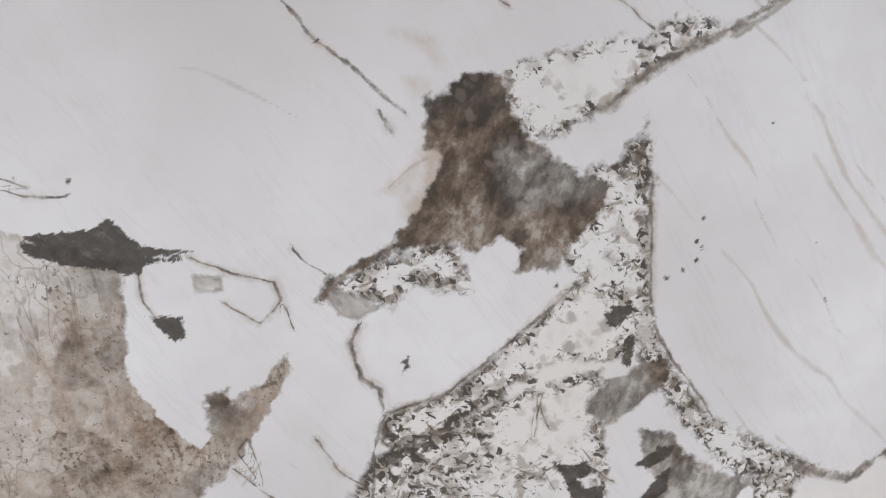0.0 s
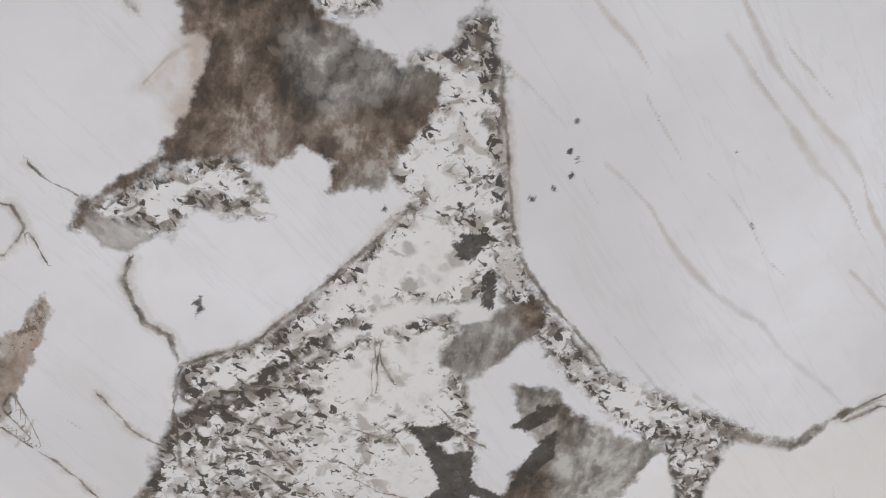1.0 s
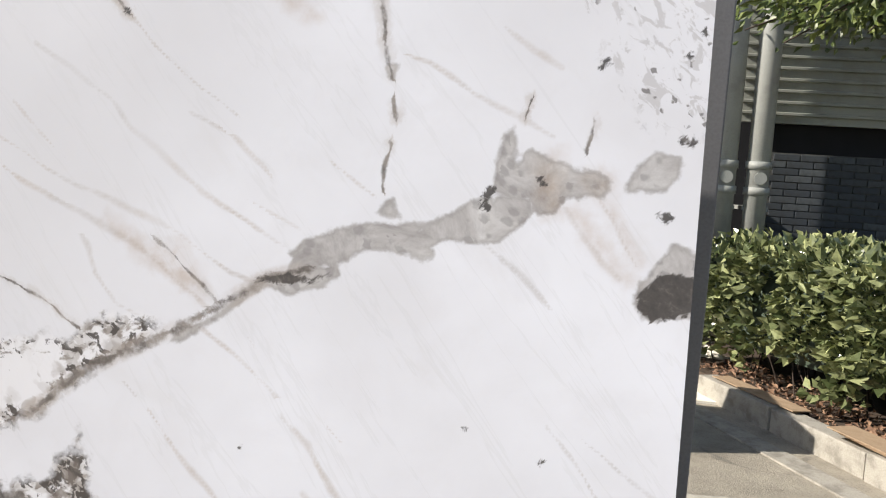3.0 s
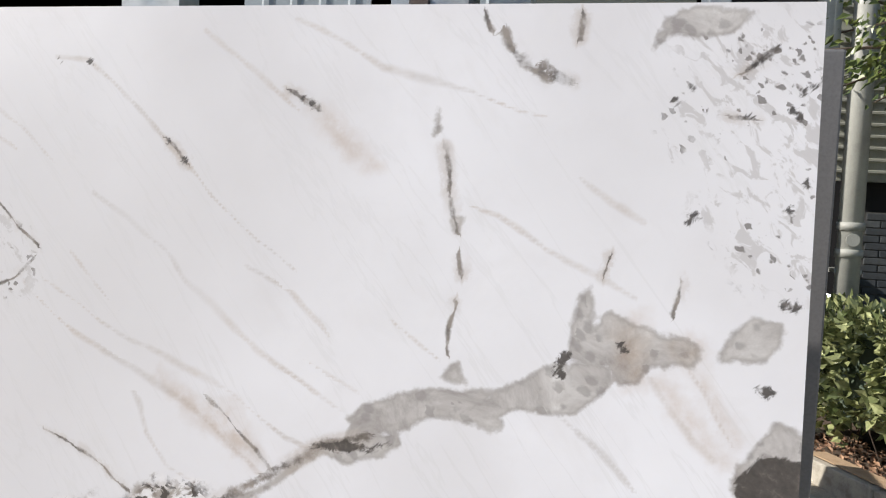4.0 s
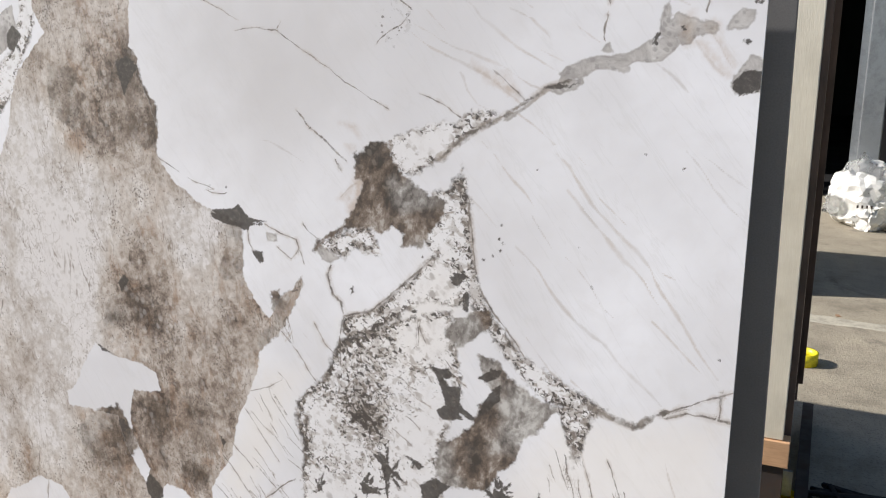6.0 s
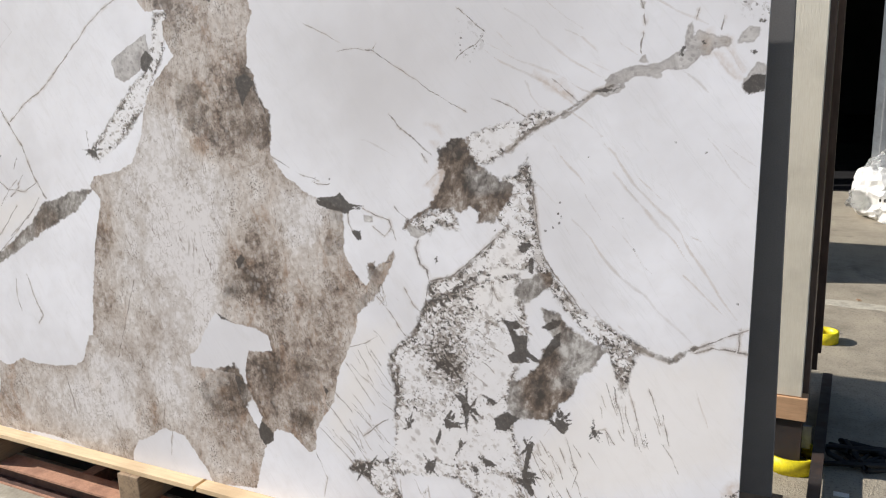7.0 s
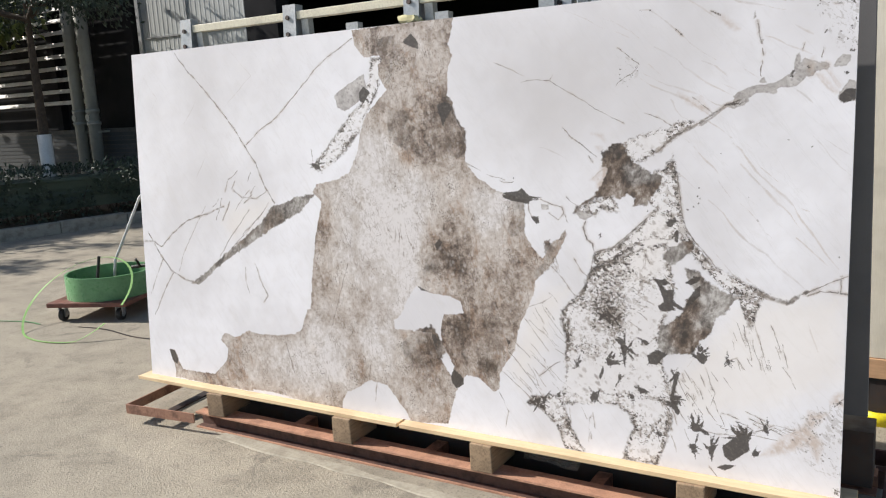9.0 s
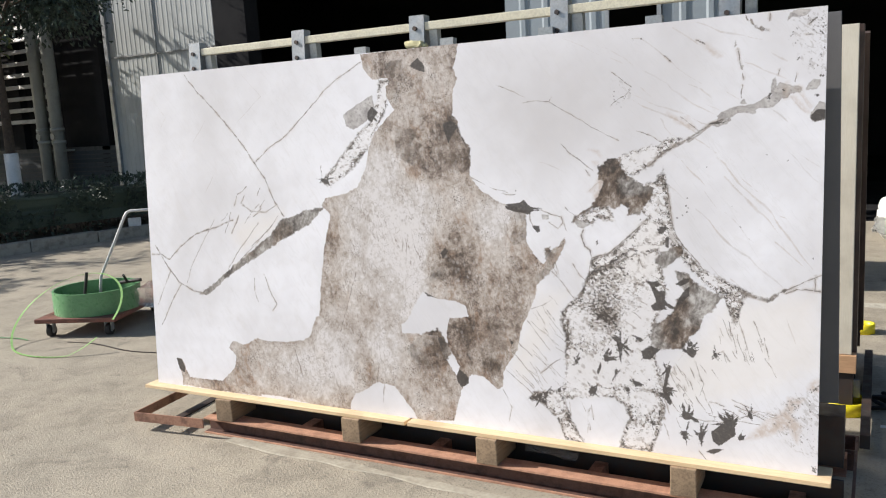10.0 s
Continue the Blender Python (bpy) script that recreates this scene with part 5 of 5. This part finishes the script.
tagged(part("paper_scrap", roughen(box(3.40, 3.45, 1.09, 1.12, 0.0005, 0.003), 0.001, 30), WHITE_PLASTIC), "small white paper scrap on the concrete", "litter")
bundle = roughen(box(2.06, 2.30, 0.06, 0.22, 0.1015, 0.14, bevel=0.015), 0.02, 18, 4)
tagged(part("plastic_scrap", bundle, FILM), "crumpled clear plastic film on the beam", "plastic film")
# hidden extra board, added to widen the shadow behind the racks
stored_panel("brown_board", 3.296, 0.13, 0.1, 1.8, UMBER, "unseen dark brown board added at the rear of the racks to cast shadow", 0.03, "board", REAR)

# ---- trolley with the coil of green strap ----
cart = thing("trolley", "red-brown flat trolley with small casters", "trolley", pose(-2.22, 1.49, 0, 0, 0, 21.5))
part("deck", box(-0.33, 0.33, -0.45, 0.45, 0.115, 0.15, bevel=0.006), CART, cart)
for x in (-0.24, 0.24):
    for y in (-0.38, 0.38):
        wheel = part("caster", rod((x - 0.018, y, 0.045), (x + 0.018, y, 0.045), 0.045, sides=20), BLACK, cart, "black rubber caster")
        part("hub", rod((x - 0.021, y, 0.045), (x + 0.021, y, 0.045), 0.02, sides=12), GALV, wheel)
        fork = add_box(box(x - 0.028, x - 0.022, y - 0.02, y + 0.02, 0.04, 0.115), x + 0.022, x + 0.028, y - 0.02, y + 0.02, 0.04, 0.115)
        part("fork", fork, GALV, wheel)
tube("handle", [(-0.10, 0.12, 0.15), (-0.08, 0.145, 0.36), (0.13, 0.265, 0.85), (0.145, 0.275, 0.875), (0.17, 0.28, 0.885), (0.48, 0.30, 0.89)], 0.012, WHITE_PAINT, cart, "white bent tube handle")
coil = thing("strap_coil", "thick coil of green plastic packing strap on the trolley", "strap coil", pose(-2.17, 1.40, 0.151))
for k in range(8):
    bm = bmesh.new()
    bmesh.ops.create_cone(bm, cap_ends=False, segments=96, radius1=0.33 + 0.0007 * (k % 3), radius2=0.3298 + 0.0007 * (k % 3), depth=0.0225, matrix=Matrix.Translation((0, 0, 0.0115 + 0.0225 * k)))
    bmesh.ops.create_cone(bm, cap_ends=False, segments=96, radius1=0.312, radius2=0.312, depth=0.0222, matrix=Matrix.Translation((0, 0, 0.0115 + 0.0225 * k)))
    rim = [e for e in bm.edges if e.is_boundary]
    bmesh.ops.bridge_loops(bm, edges=[e for e in rim if all(v.co.z > 0.0115 + 0.0225 * k for v in e.verts)])
    bmesh.ops.bridge_loops(bm, edges=[e for e in bm.edges if e.is_boundary and all(v.co.z < 0.0115 + 0.0225 * k for v in e.verts)])
    part("winding", bm, GREEN, coil)
loop = [(-2.02 + 0.5 * math.cos(a) - 0.1 * math.sin(a), 0.99 + 0.40 * math.sin(a), 0.20 + 0.24 * math.sin(a)) for a in [k * math.tau / 48 for k in range(46)]]
tagged(tube("loose_strap", [(x, y, max(z, 0.006)) for x, y, z in loop], 0.0015, LIME, flat=0.011), "loose loop of bright green packing strap", "strap")
tail = [(-2.38 - 0.09 * k, 0.89 - 0.012 * k + 0.03 * math.sin(k * 0.7), 0.004 + 0.003 * math.sin(k) ** 2) for k in range(30)]
tagged(tube("strap_tail", tail, 0.0015, GREEN, flat=0.009), "green packing strap trailing over the concrete", "strap")
tail = [(-2.0 + 0.09 * k, 0.95 + 0.03 * math.sin(k * 0.6), 0.004) for k in range(24)]
tagged(tube("strap_tail", tail, 0.0015, DARK_STEEL, flat=0.008), "dark packing strap lying over the concrete", "strap")
tagged(part("stick", rod((-2.19, 1.27, 0.155), (-2.15, 1.31, 0.46), 0.012), BLACK), "short black stick standing in the strap coil", "stick")
wrap = roughen(box(-0.09, 0.12, -0.14, 0.14, 0.0, 0.16, bevel=0.04), 0.035, 12, 4)
wrap = tagged(part("plastic_wrap", wrap, FILM), "crumpled clear plastic wrap on the trolley", "plastic film")
wrap.matrix_world = pose(-1.80, 1.63, 0.16)
tool = tagged(part("strap_tool", add_rod(rod((-0.1, 0, 0.02), (0.12, 0.03, 0.05), 0.014), (0.0, 0.0, 0.03), (0.02, -0.05, 0.10), 0.01), BLACK), "black hand tool lying on the strap coil", "tool")
tool.matrix_world = pose(-1.96, 1.53, 0.315)

# ---- warehouse front ----
FRONT = 7.5


def ribbed(name, x0, x1, z0, z1, y, pitch, deep, mat, parent=None, across=False, label=""):
    """A sheet with pressed ribs, standing in the plane y; across lays the ribs level."""
    bm, prof = bmesh.new(), []
    a0, a1 = (z0, z1) if across else (x0, x1)
    n = int((a1 - a0) / pitch)
    for k in range(n + 1):
        a = a0 + k * pitch
        prof += [(a, 0), (a + pitch * 0.62, 0), (a + pitch * 0.72, -deep), (a + pitch * 0.9, -deep)]
    prof = [(a, d) for a, d in prof if a <= a1] + [(a1, 0)]
    lo, hi = ((x0, x1) if across else (z0, z1))
    rows = [[bm.verts.new((b, y + d, a) if across else (a, y + d, b)) for b in (lo, hi)] for a, d in prof]
    for r, s in zip(rows, rows[1:]):
        bm.faces.new((r[0], s[0], s[1], r[1]))
    add_box(bm, x0, x1, y + 0.002, y + 0.08, z0, z1)
    return part(name, bm, mat, parent, label)


hall = thing("wall_north", "front of a steel-clad warehouse with a dark open gate", "wall", kind="structure")
for x0, x1 in ((-8.77, -7.63), (-7.61, -6.28)):
    for z0, z1 in ((0.0, 2.84), (2.87, 6.0)):
        ribbed("wall_panel", x0, x1, z0, z1, FRONT, 0.11, 0.004, SHEET, hall, label="pale ribbed steel panel")
part("panel_joint", box(-7.63, -7.61, FRONT - 0.02, FRONT + 0.05, 0, 6.0), GALV, hall)
part("panel_joint", box(-8.77, -6.28, FRONT - 0.02, FRONT + 0.05, 2.842, 2.868), GALV, hall)
part("corner_post", box(-8.86, -8.775, FRONT - 0.05, FRONT + 0.06, 0, 6.0), GALV, hall)
part("gate_post", box(-6.275, -5.6, FRONT - 0.02, FRONT + 0.3, 0, 6.0), DIM, hall)
ribbed("sliding_door", 0.98, 1.72, 0.0, 5.5, FRONT - 0.05, 0.32, 0.02, BLUE_SHEET, hall, label="blue-grey ribbed sliding door")
ribbed("sliding_door", -1.1, 0.26, 0.0, 5.5, FRONT - 0.05, 0.32, 0.02, BLUE_SHEET, hall, label="blue-grey ribbed sliding door")
for x in (0.27, 0.92):
    part("door_stile", box(x, x + 0.05, FRONT - 0.085, FRONT - 0.06, 0, 5.5), GALV, hall)
ribbed("shutter_box", 1.76, 3.50, 2.75, 5.5, FRONT - 0.02, 0.14, 0.03, SHUTTER, hall, True)
part("gate_column", box(3.56, 3.74, 6.75, 6.93, 0, 5.5, bevel=0.01), GALV, hall, "galvanised gate column")
part("column_flange", box(3.50, 3.56, 6.80, 6.83, 0, 5.5), GALV, hall)
latch = part("latch", box(3.74, 3.79, 6.74, 6.80, 1.30, 1.345, bevel=0.008), GALV, hall)
part("latch_pin", rod((3.80, 6.72, 1.322), (3.80, 6.82, 1.322), 0.02), GALV, latch)
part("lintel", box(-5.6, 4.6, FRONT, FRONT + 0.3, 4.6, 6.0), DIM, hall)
# the room's shells carry the unlit interior's gloom in their colour
room = thing("wall_inside", "inside of the warehouse, gloom put into its dark colour", "wall", kind="structure")
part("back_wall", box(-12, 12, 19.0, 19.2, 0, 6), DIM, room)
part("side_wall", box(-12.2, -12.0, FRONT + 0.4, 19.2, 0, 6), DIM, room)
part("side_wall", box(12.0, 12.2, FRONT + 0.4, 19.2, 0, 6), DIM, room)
tagged(part("ceiling", box(-14, 14, FRONT - 0.3, 19.2, 6.0, 6.1), DIM), "warehouse roof seen from below, gloom put into its dark colour", "ceiling", kind="structure")
tagged(part("floor", box(-12, 12, FRONT + 0.35, 19.0, 0.0, 0.01), DIM), "warehouse floor, gloom put into its dark colour", "floor", kind="structure")
# bay with louvres beside the gate
bay = thing("wall_louvre", "warehouse bay with level louvres over a low brick wall", "wall", kind="structure")
# near-black backing stands in for the shade behind the louvres
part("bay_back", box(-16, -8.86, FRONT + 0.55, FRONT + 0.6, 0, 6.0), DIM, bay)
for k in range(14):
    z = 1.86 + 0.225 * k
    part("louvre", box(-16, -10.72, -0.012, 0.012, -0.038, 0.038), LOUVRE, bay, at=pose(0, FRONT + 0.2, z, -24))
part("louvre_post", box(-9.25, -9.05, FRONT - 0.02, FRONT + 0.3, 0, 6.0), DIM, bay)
part("low_wall", box(-16, -8.87, FRONT - 0.02, FRONT + 0.12, 0, 1.32), MORTAR, bay)
for k in range(15):
    part("brick_course", box(-16, -8.875, FRONT - 0.028, FRONT - 0.015, 0.09 + k * 0.078, 0.155 + k * 0.078), BRICK, bay)


def pipe(name, x, y, r, top, parent_group, label, collar=1.545):
    t = thing(name, label, "pipe", pose(x, y, 0), parent_group)
    smooth(part("pipe_length", rod((0, 0, 0), (0, 0, top), r, sides=28), PIPE, t))
    for z in (collar - 0.115, collar + 0.115):
        smooth(part("collar", rod((0, 0, z - 0.035), (0, 0, z + 0.035), r * 1.14, sides=28), PIPE, t))
    part("cap", rod((0, -r * 1.02, collar), (0, -r * 1.18, collar), r * 0.55, sides=20), PIPE, t)
    part("bracket", box(-r * 1.1, r * 1.1, -r * 0.2, FRONT - y, collar - 0.29, collar - 0.255), PIPE, t)
    return t


for x in (-10.52, -10.12):
    pipe("down_pipe", x, 7.25, 0.11, 6.0, "pipes by the louvres", "tall grey painted down pipe with collars")
for x, r in ((4.58, 0.10), (4.87, 0.10)):
    pipe("down_pipe", x, 7.1, r, 6.0, "pipes by the brick wall", "tall grey painted down pipe with a round cap", 1.64)

brick_wall = thing("wall_brick", "dark grey brick wall under a ribbed shutter", "wall", kind="structure")
part("mortar_bed", box(4.95, 12, FRONT, FRONT + 0.2, 0, 1.90), MORTAR, brick_wall)
# near-black panels stand in for shade in the gap and behind the pipes
part("gap_gloom", box(4.95, 12, FRONT + 0.1, FRONT + 0.2, 1.90, 2.17), DIM, brick_wall)
part("return_gloom", box(3.76, 4.95, FRONT + 0.15, FRONT + 0.2, 0, 6.0), DIM, brick_wall)
ribbed("shutter", 4.75, 12, 2.17, 6.0, FRONT - 0.05, 0.105, 0.035, SHUTTER, brick_wall, True, "olive grey ribbed shutter")

# ---- white bag, boards and litter at the gate ----
bag = thing("plastic_bag_heap", "heap of white and clear plastic bags by the gate", "plastic bags", pose(3.66, 6.45, 0))
heap = bmesh.new()
bmesh.ops.create_icosphere(heap, subdivisions=4, radius=0.3)
for v in heap.verts:
    v.co.z = max(v.co.z + 0.24, 0.0)
    v.co += noise.noise_vector(v.co * 9) * 0.045 + noise.noise_vector(v.co * 24) * 0.02
    v.co.z = max(v.co.z, 0.0)
part("bag", heap, WHITE_PLASTIC, bag)
for dx, dy, dz, r in ((0.1, -0.06, 0.34, 0.2), (0.28, -0.08, 0.1, 0.17), (-0.06, -0.05, 0.46, 0.13), (-0.2, -0.1, 0.2, 0.12), (0.2, 0.02, 0.42, 0.12), (0.04, -0.2, 0.1, 0.15)):
    heap = bmesh.new()
    bmesh.ops.create_icosphere(heap, subdivisions=4, radius=r)
    for v in heap.verts:
        v.co += noise.noise_vector(v.co * 14 + Vector((dx, dy, dz)) * 9) * r * 0.45 + noise.noise_vector(v.co * 38) * r * 0.18
        v.co = Vector((v.co.x + dx, v.co.y + dy, max(v.co.z + dz, 0.002)))
    part("clear_wrap" if dz > 0.15 else "crumpled_bag", heap, FILM if dz > 0.15 else WHITE_PLASTIC, bag)
for k in range(4):
    part("print_bar", box(-0.08 + k * 0.035, -0.065 + k * 0.035, -0.36, -0.352, 0.2, 0.225), DARK_STEEL, bag)
tagged(part("ply_sheet", box(3.85, 4.35, 5.3, 6.5, 0.001, 0.02), CREAM), "pale plywood sheets lying on the yard", "board")
sheet = tagged(part("ply_sheet", roughen(box(-0.4, 0.4, -0.3, 0.3, 0, 0.012), 0.01, 3, 2), CREAM), "pale plywood offcut propped on the sheets", "board")
sheet.matrix_world = pose(4.25, 6.2, 0.05, 8, -10, 25)
stack = tagged(part("slab_stack", box(-0.6, 2.62, 3.79, 4.62, 0.0, 1.55, bevel=0.01), GREY_SLAB), "stack of dark grey slabs behind the rack", "slab stack")

# ---- kerbs, hedges and trees ----
def kerb_line(a, b, n, group, label, height=0.14, deep=0.16):
    a, b = Vector(a), Vector(b)
    way = (b - a) / n
    turn = math.degrees(math.atan2(way.y, way.x))
    for k in range(n):
        bm = roughen(box(0.006, way.length - 0.006, 0, deep, -0.02, height + 0.006 * (k % 3), bevel=0.012), 0.004, 9)
        tagged(part("kerb_stone", bm, KERB, at=None), label, "kerb", group).matrix_world = Matrix.Translation(a + way * k) @ pose(0, 0, 0, 0, 0, turn + (k % 3 - 1) * 0.5)


kerb_line((5.82, 1.7, 0), (4.23, 5.55, 0), 5, "kerb stones by the glossy hedge", "worn pale concrete kerb stone", 0.15, -0.16)
kerb_line((-8.93, -3.0, 0), (-6.0, 6.75, 0), 11, "kerb stones by the shaded hedge", "shaded grey concrete kerb stone", 0.15, 0.16)
tagged(part("gutter", box(-0.16, 0.0, -0.2, 4.4, 0.0005, 0.012), KERB), "pale gutter strip along the kerb", "pavement", kind="structure").matrix_world = pose(5.65, 1.7, 0, 0, 0, 22.7)
bed = roughen(box(0.17, 2.6, 0, 5.6, 0.0, 0.12), 0.02, 3)
tagged(part("planting_bed", bed, SOIL), "brown soil bed behind the kerb", "ground", kind="structure").matrix_world = pose(5.82, 1.7, 0, 0, 0, 22.7)
tagged(part("planting_bed", box(-4.0, -0.17, 0, 10.1, 0, 0.12), SOIL), "dark soil bed behind the kerb", "ground", kind="structure").matrix_world = pose(-8.93, -3.0, 0, 0, 0, -16.7)


def hedge(name, corner, turn, long, deep, low, top, count, mat, label, size, seed, droop=0.1, wide=0.5):
    rng = random.Random(seed)
    at = pose(*corner, 0, 0, turn)
    ob = thing(name, label, "hedge", at)
    bm = bmesh.new()
    for _ in range(int(long * 26)):
        x, y = rng.uniform(0.05, long), rng.uniform(0.1, deep - 0.05)
        p = Vector((x, y, low - 0.1))
        for _ in range(3):
            q = p + Vector((rng.gauss(0, 0.06), rng.gauss(0, 0.06), (top - low) * rng.uniform(0.2, 0.32)))
            add_rod(bm, p, q, 0.006, 0.004, 5)
            p = q
    tagged(part("stems", bm, BARK, ob), kind="stuff")
    # solid dark core stands in for the shade between the leaves
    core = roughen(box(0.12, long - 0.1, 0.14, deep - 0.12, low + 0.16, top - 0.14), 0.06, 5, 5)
    part("inner_shade", core, SHADED_LEAF, ob)
    places = []
    while len(places) < count:
        side = rng.random()
        bump = 0.0
        x, y, z = rng.uniform(0, long), rng.uniform(0, deep), low + (top - low) * rng.random() ** 0.8
        if side < 0.5:
            y, out = rng.uniform(-0.04, 0.13), (0, -1, 0.25)
        elif side < 0.62:
            x, out = rng.uniform(-0.04, 0.13), (-1, 0, 0.25)
        else:
            z, out = top + rng.gauss(-0.03, 0.04), (0, -0.2, 1)
        lump = noise.noise(Vector((x * 2.4, y * 2.4, z * 2.4 + seed)))
        if lump < -0.2:
            continue
        o = Vector(out) * (0.10 * lump)
        places.append((Vector((x, y, z)) + o, out))
    tagged(leaf_mesh("leaves", places, mat, ob, size, wide, 0.25, rng, droop), kind="stuff")
    return ob


hedge("hedge", (4.16, 6.2, 0.1), -64, 5.4, 1.6, 0.12, 1.0, 9500, HEDGE_LEAF, "clipped hedge with glossy green leaves in the sun", (0.07, 0.125), 3, wide=0.62)
# this hedge's deep shade is partly painted in by the darker leaf colour
hedge("hedge", (-9.05, -2.2, 0.1), 73.3, 9.3, 1.3, 0.02, 0.72, 9000, SHADED_LEAF, "clipped hedge in deep shade behind the kerb", (0.05, 0.09), 4)
rng = random.Random(8)
litter = [(Matrix.Rotation(radians(22.7), 3, "Z") @ Vector((rng.uniform(0.17, 0.75), rng.uniform(2.6, 4.6), 0.125 + 0.02 * rng.random())) + Vector((5.82, 1.7, 0)), (rng.gauss(0, 1), rng.gauss(0, 1), 0.1)) for _ in range(700)]
tagged(leaf_mesh("leaf_litter", litter, LITTER, None, (0.03, 0.07), 0.5, 0.3, rng, 0.0), "dry brown leaves on the soil under the hedge", "leaves", kind="stuff")
for k in range(4):
    c = roughen(box(-0.08, 0.12, -0.75, 0.45, 0, 0.006), 0.006, 3, 3)
    tagged(part("cardboard_sheet", c, CARD), "flat brown cardboard sheet lying on the kerb", "cardboard", "cardboard on the kerb").matrix_world = pose(5.06 - 0.02 * k, 3.78 + 0.03 * k, 0.168 + 0.009 * k, 2, 2, 24 + k)
tagged(part("cardboard_sheet", roughen(box(-0.05, 0.10, -0.45, 0.4, 0, 0.006), 0.006, 3, 3), CARD), "flat brown cardboard sheet lying on the kerb", "cardboard", "cardboard on the kerb").matrix_world = pose(4.52, 5.1, 0.168, 0, 2, 24)


def tree(x, y, h, spread, crown_low, count, seed, label, painted=0.0, lean=(0, 0), base=0.0, leaf=(0.06, 0.11), foliage=TREE_LEAF):
    rng = random.Random(seed)
    t = thing("tree", label, "tree", pose(x, y, base))
    bm = bmesh.new()
    pts = [Vector((lean[0] * (k / 8) ** 2, lean[1] * (k / 8) ** 2, h * 0.6 * k / 8)) for k in range(9)]
    for k, (a, b) in enumerate(zip(pts, pts[1:])):
        add_rod(bm, a, b, 0.10 - 0.008 * k, 0.10 - 0.008 * (k + 1), 14)
    ends = []
    if seed == 11:
        for tip in ((-1.35, -0.75, 2.85), (-0.9, -0.9, 2.62), (-0.7, -0.5, 2.75), (-1.2, -0.4, 2.98), (-0.4, -0.9, 2.68), (-1.85, -0.7, 2.5), (-1.6, -0.75, 2.42), (-1.45, -0.9, 2.55), (-1.1, -0.8, 2.5), (-0.75, -0.85, 2.45)):
            mid_ = Vector((-0.5, -0.3, 3.1))
            add_rod(bm, mid_, tip, 0.014, 0.006, 5)
            add_rod(bm, pts[8], mid_, 0.03, 0.016, 6)
            ends += [(mid_, Vector(tip))] * 5
    for k in range(16):
        a = pts[rng.randint(7, 8)]
        ang = rng.uniform(0, math.tau)
        b = a + Vector((math.cos(ang), math.sin(ang), rng.uniform(0.15, 0.8))) * spread * rng.uniform(0.35, 0.6)
        add_rod(bm, a, b, 0.035, 0.02, 7)
        for _ in range(4):
            c = b + Vector((rng.gauss(0, 1), rng.gauss(0, 1), rng.gauss(0.1, 0.6))) * spread * 0.28
            c.z = max(c.z, crown_low)
            add_rod(bm, b, c, 0.016, 0.006, 5)
            ends.append((b, c))
    part("trunk", bm, BARK, t)
    if painted:
        smooth(part("painted_base", rod((0, 0, 0), (0, 0, painted), 0.108, 0.102, 18), WHITE_PAINT, t, "white limewashed trunk base"))
    places = []
    while len(places) < count:
        b, c = rng.choice(ends)
        p = b.lerp(c, rng.uniform(0.2, 1.15)) + Vector((rng.gauss(0, 0.16), rng.gauss(0, 0.16), rng.gauss(0, 0.13)))
        if p.z > crown_low - 0.25:
            places.append((p, (p - b) if (p - b).length else (0, 0, 1)))
    tagged(leaf_mesh("crown", places, foliage, t, leaf, 0.5, 0.25, rng, 0.5), kind="stuff")
    return t


tree(6.1, 5.9, 4.6, 2.5, 2.8, 5600, 11, "leafy tree over the sunlit hedge", base=0.1)
# crown takes the darker leaf copy, its shade painted in
tree(-8.5, 5.15, 5.6, 2.0, 3.1, 12000, 12, "street tree with a limewashed trunk base", painted=1.22, base=0.1, foliage=SHADED_LEAF)
for k, (x, y) in enumerate(((-15.0, -1.6), (-14.8, 1.0), (-15.2, -4.6), (-13.1, 6.1), (-15.2, 3.3))):
    tree(x, y, 5.6, 3.0, 2.5, 12000, 20 + k, "street tree casting shade over the hedge", painted=1.2, base=0.1, leaf=(0.14, 0.24))

# pebbles and scraps on the yard
rng = random.Random(2)
for x, y in ((4.37, 3.1), (4.0, 2.6), (3.46, 3.62), (4.6, 2.9), (3.7, 2.4)):
    s = rng.uniform(0.012, 0.02)
    ob = tagged(part("paper_scrap", roughen(box(-s, s, -s * 0.6, s * 0.6, 0.0005, 0.004), 0.002, 40), LITTER if rng.random() < 0.5 else WHITE_PLASTIC), "small scrap lying on the concrete yard", "litter", "scraps on the yard")
    ob.matrix_world = pose(x, y, 0, 0, 0, rng.uniform(0, 180))

card = tagged(part("paper_card", box(-0.09, 0.09, -0.003, 0.003, 0, 0.13), WHITE_PLASTIC), "small white card standing on the kerb", "card")
card.matrix_world = pose(-6.42, 5.55, 0.155, 12, 0, 50)

# bricks of the wall behind the glossy hedge, one by one
bm = box(0.0, 0.232, -0.012, 0.05, 0, 0.057, bevel=0.003)
first = part("brick", bm, BRICK, brick_wall)
first.matrix_local = pose(4.97, FRONT, 0.70)
for row in range(18):
    for k in range(14):
        if row or k:
            b = new("brick", first.data)
            b.parent = brick_wall
            b.matrix_local = pose(4.97 + 0.245 * k + (0.12 if row % 2 else 0.0), FRONT - 0.002 * ((row * 7 + k * 3) % 3), 0.70 + 0.0665 * row)
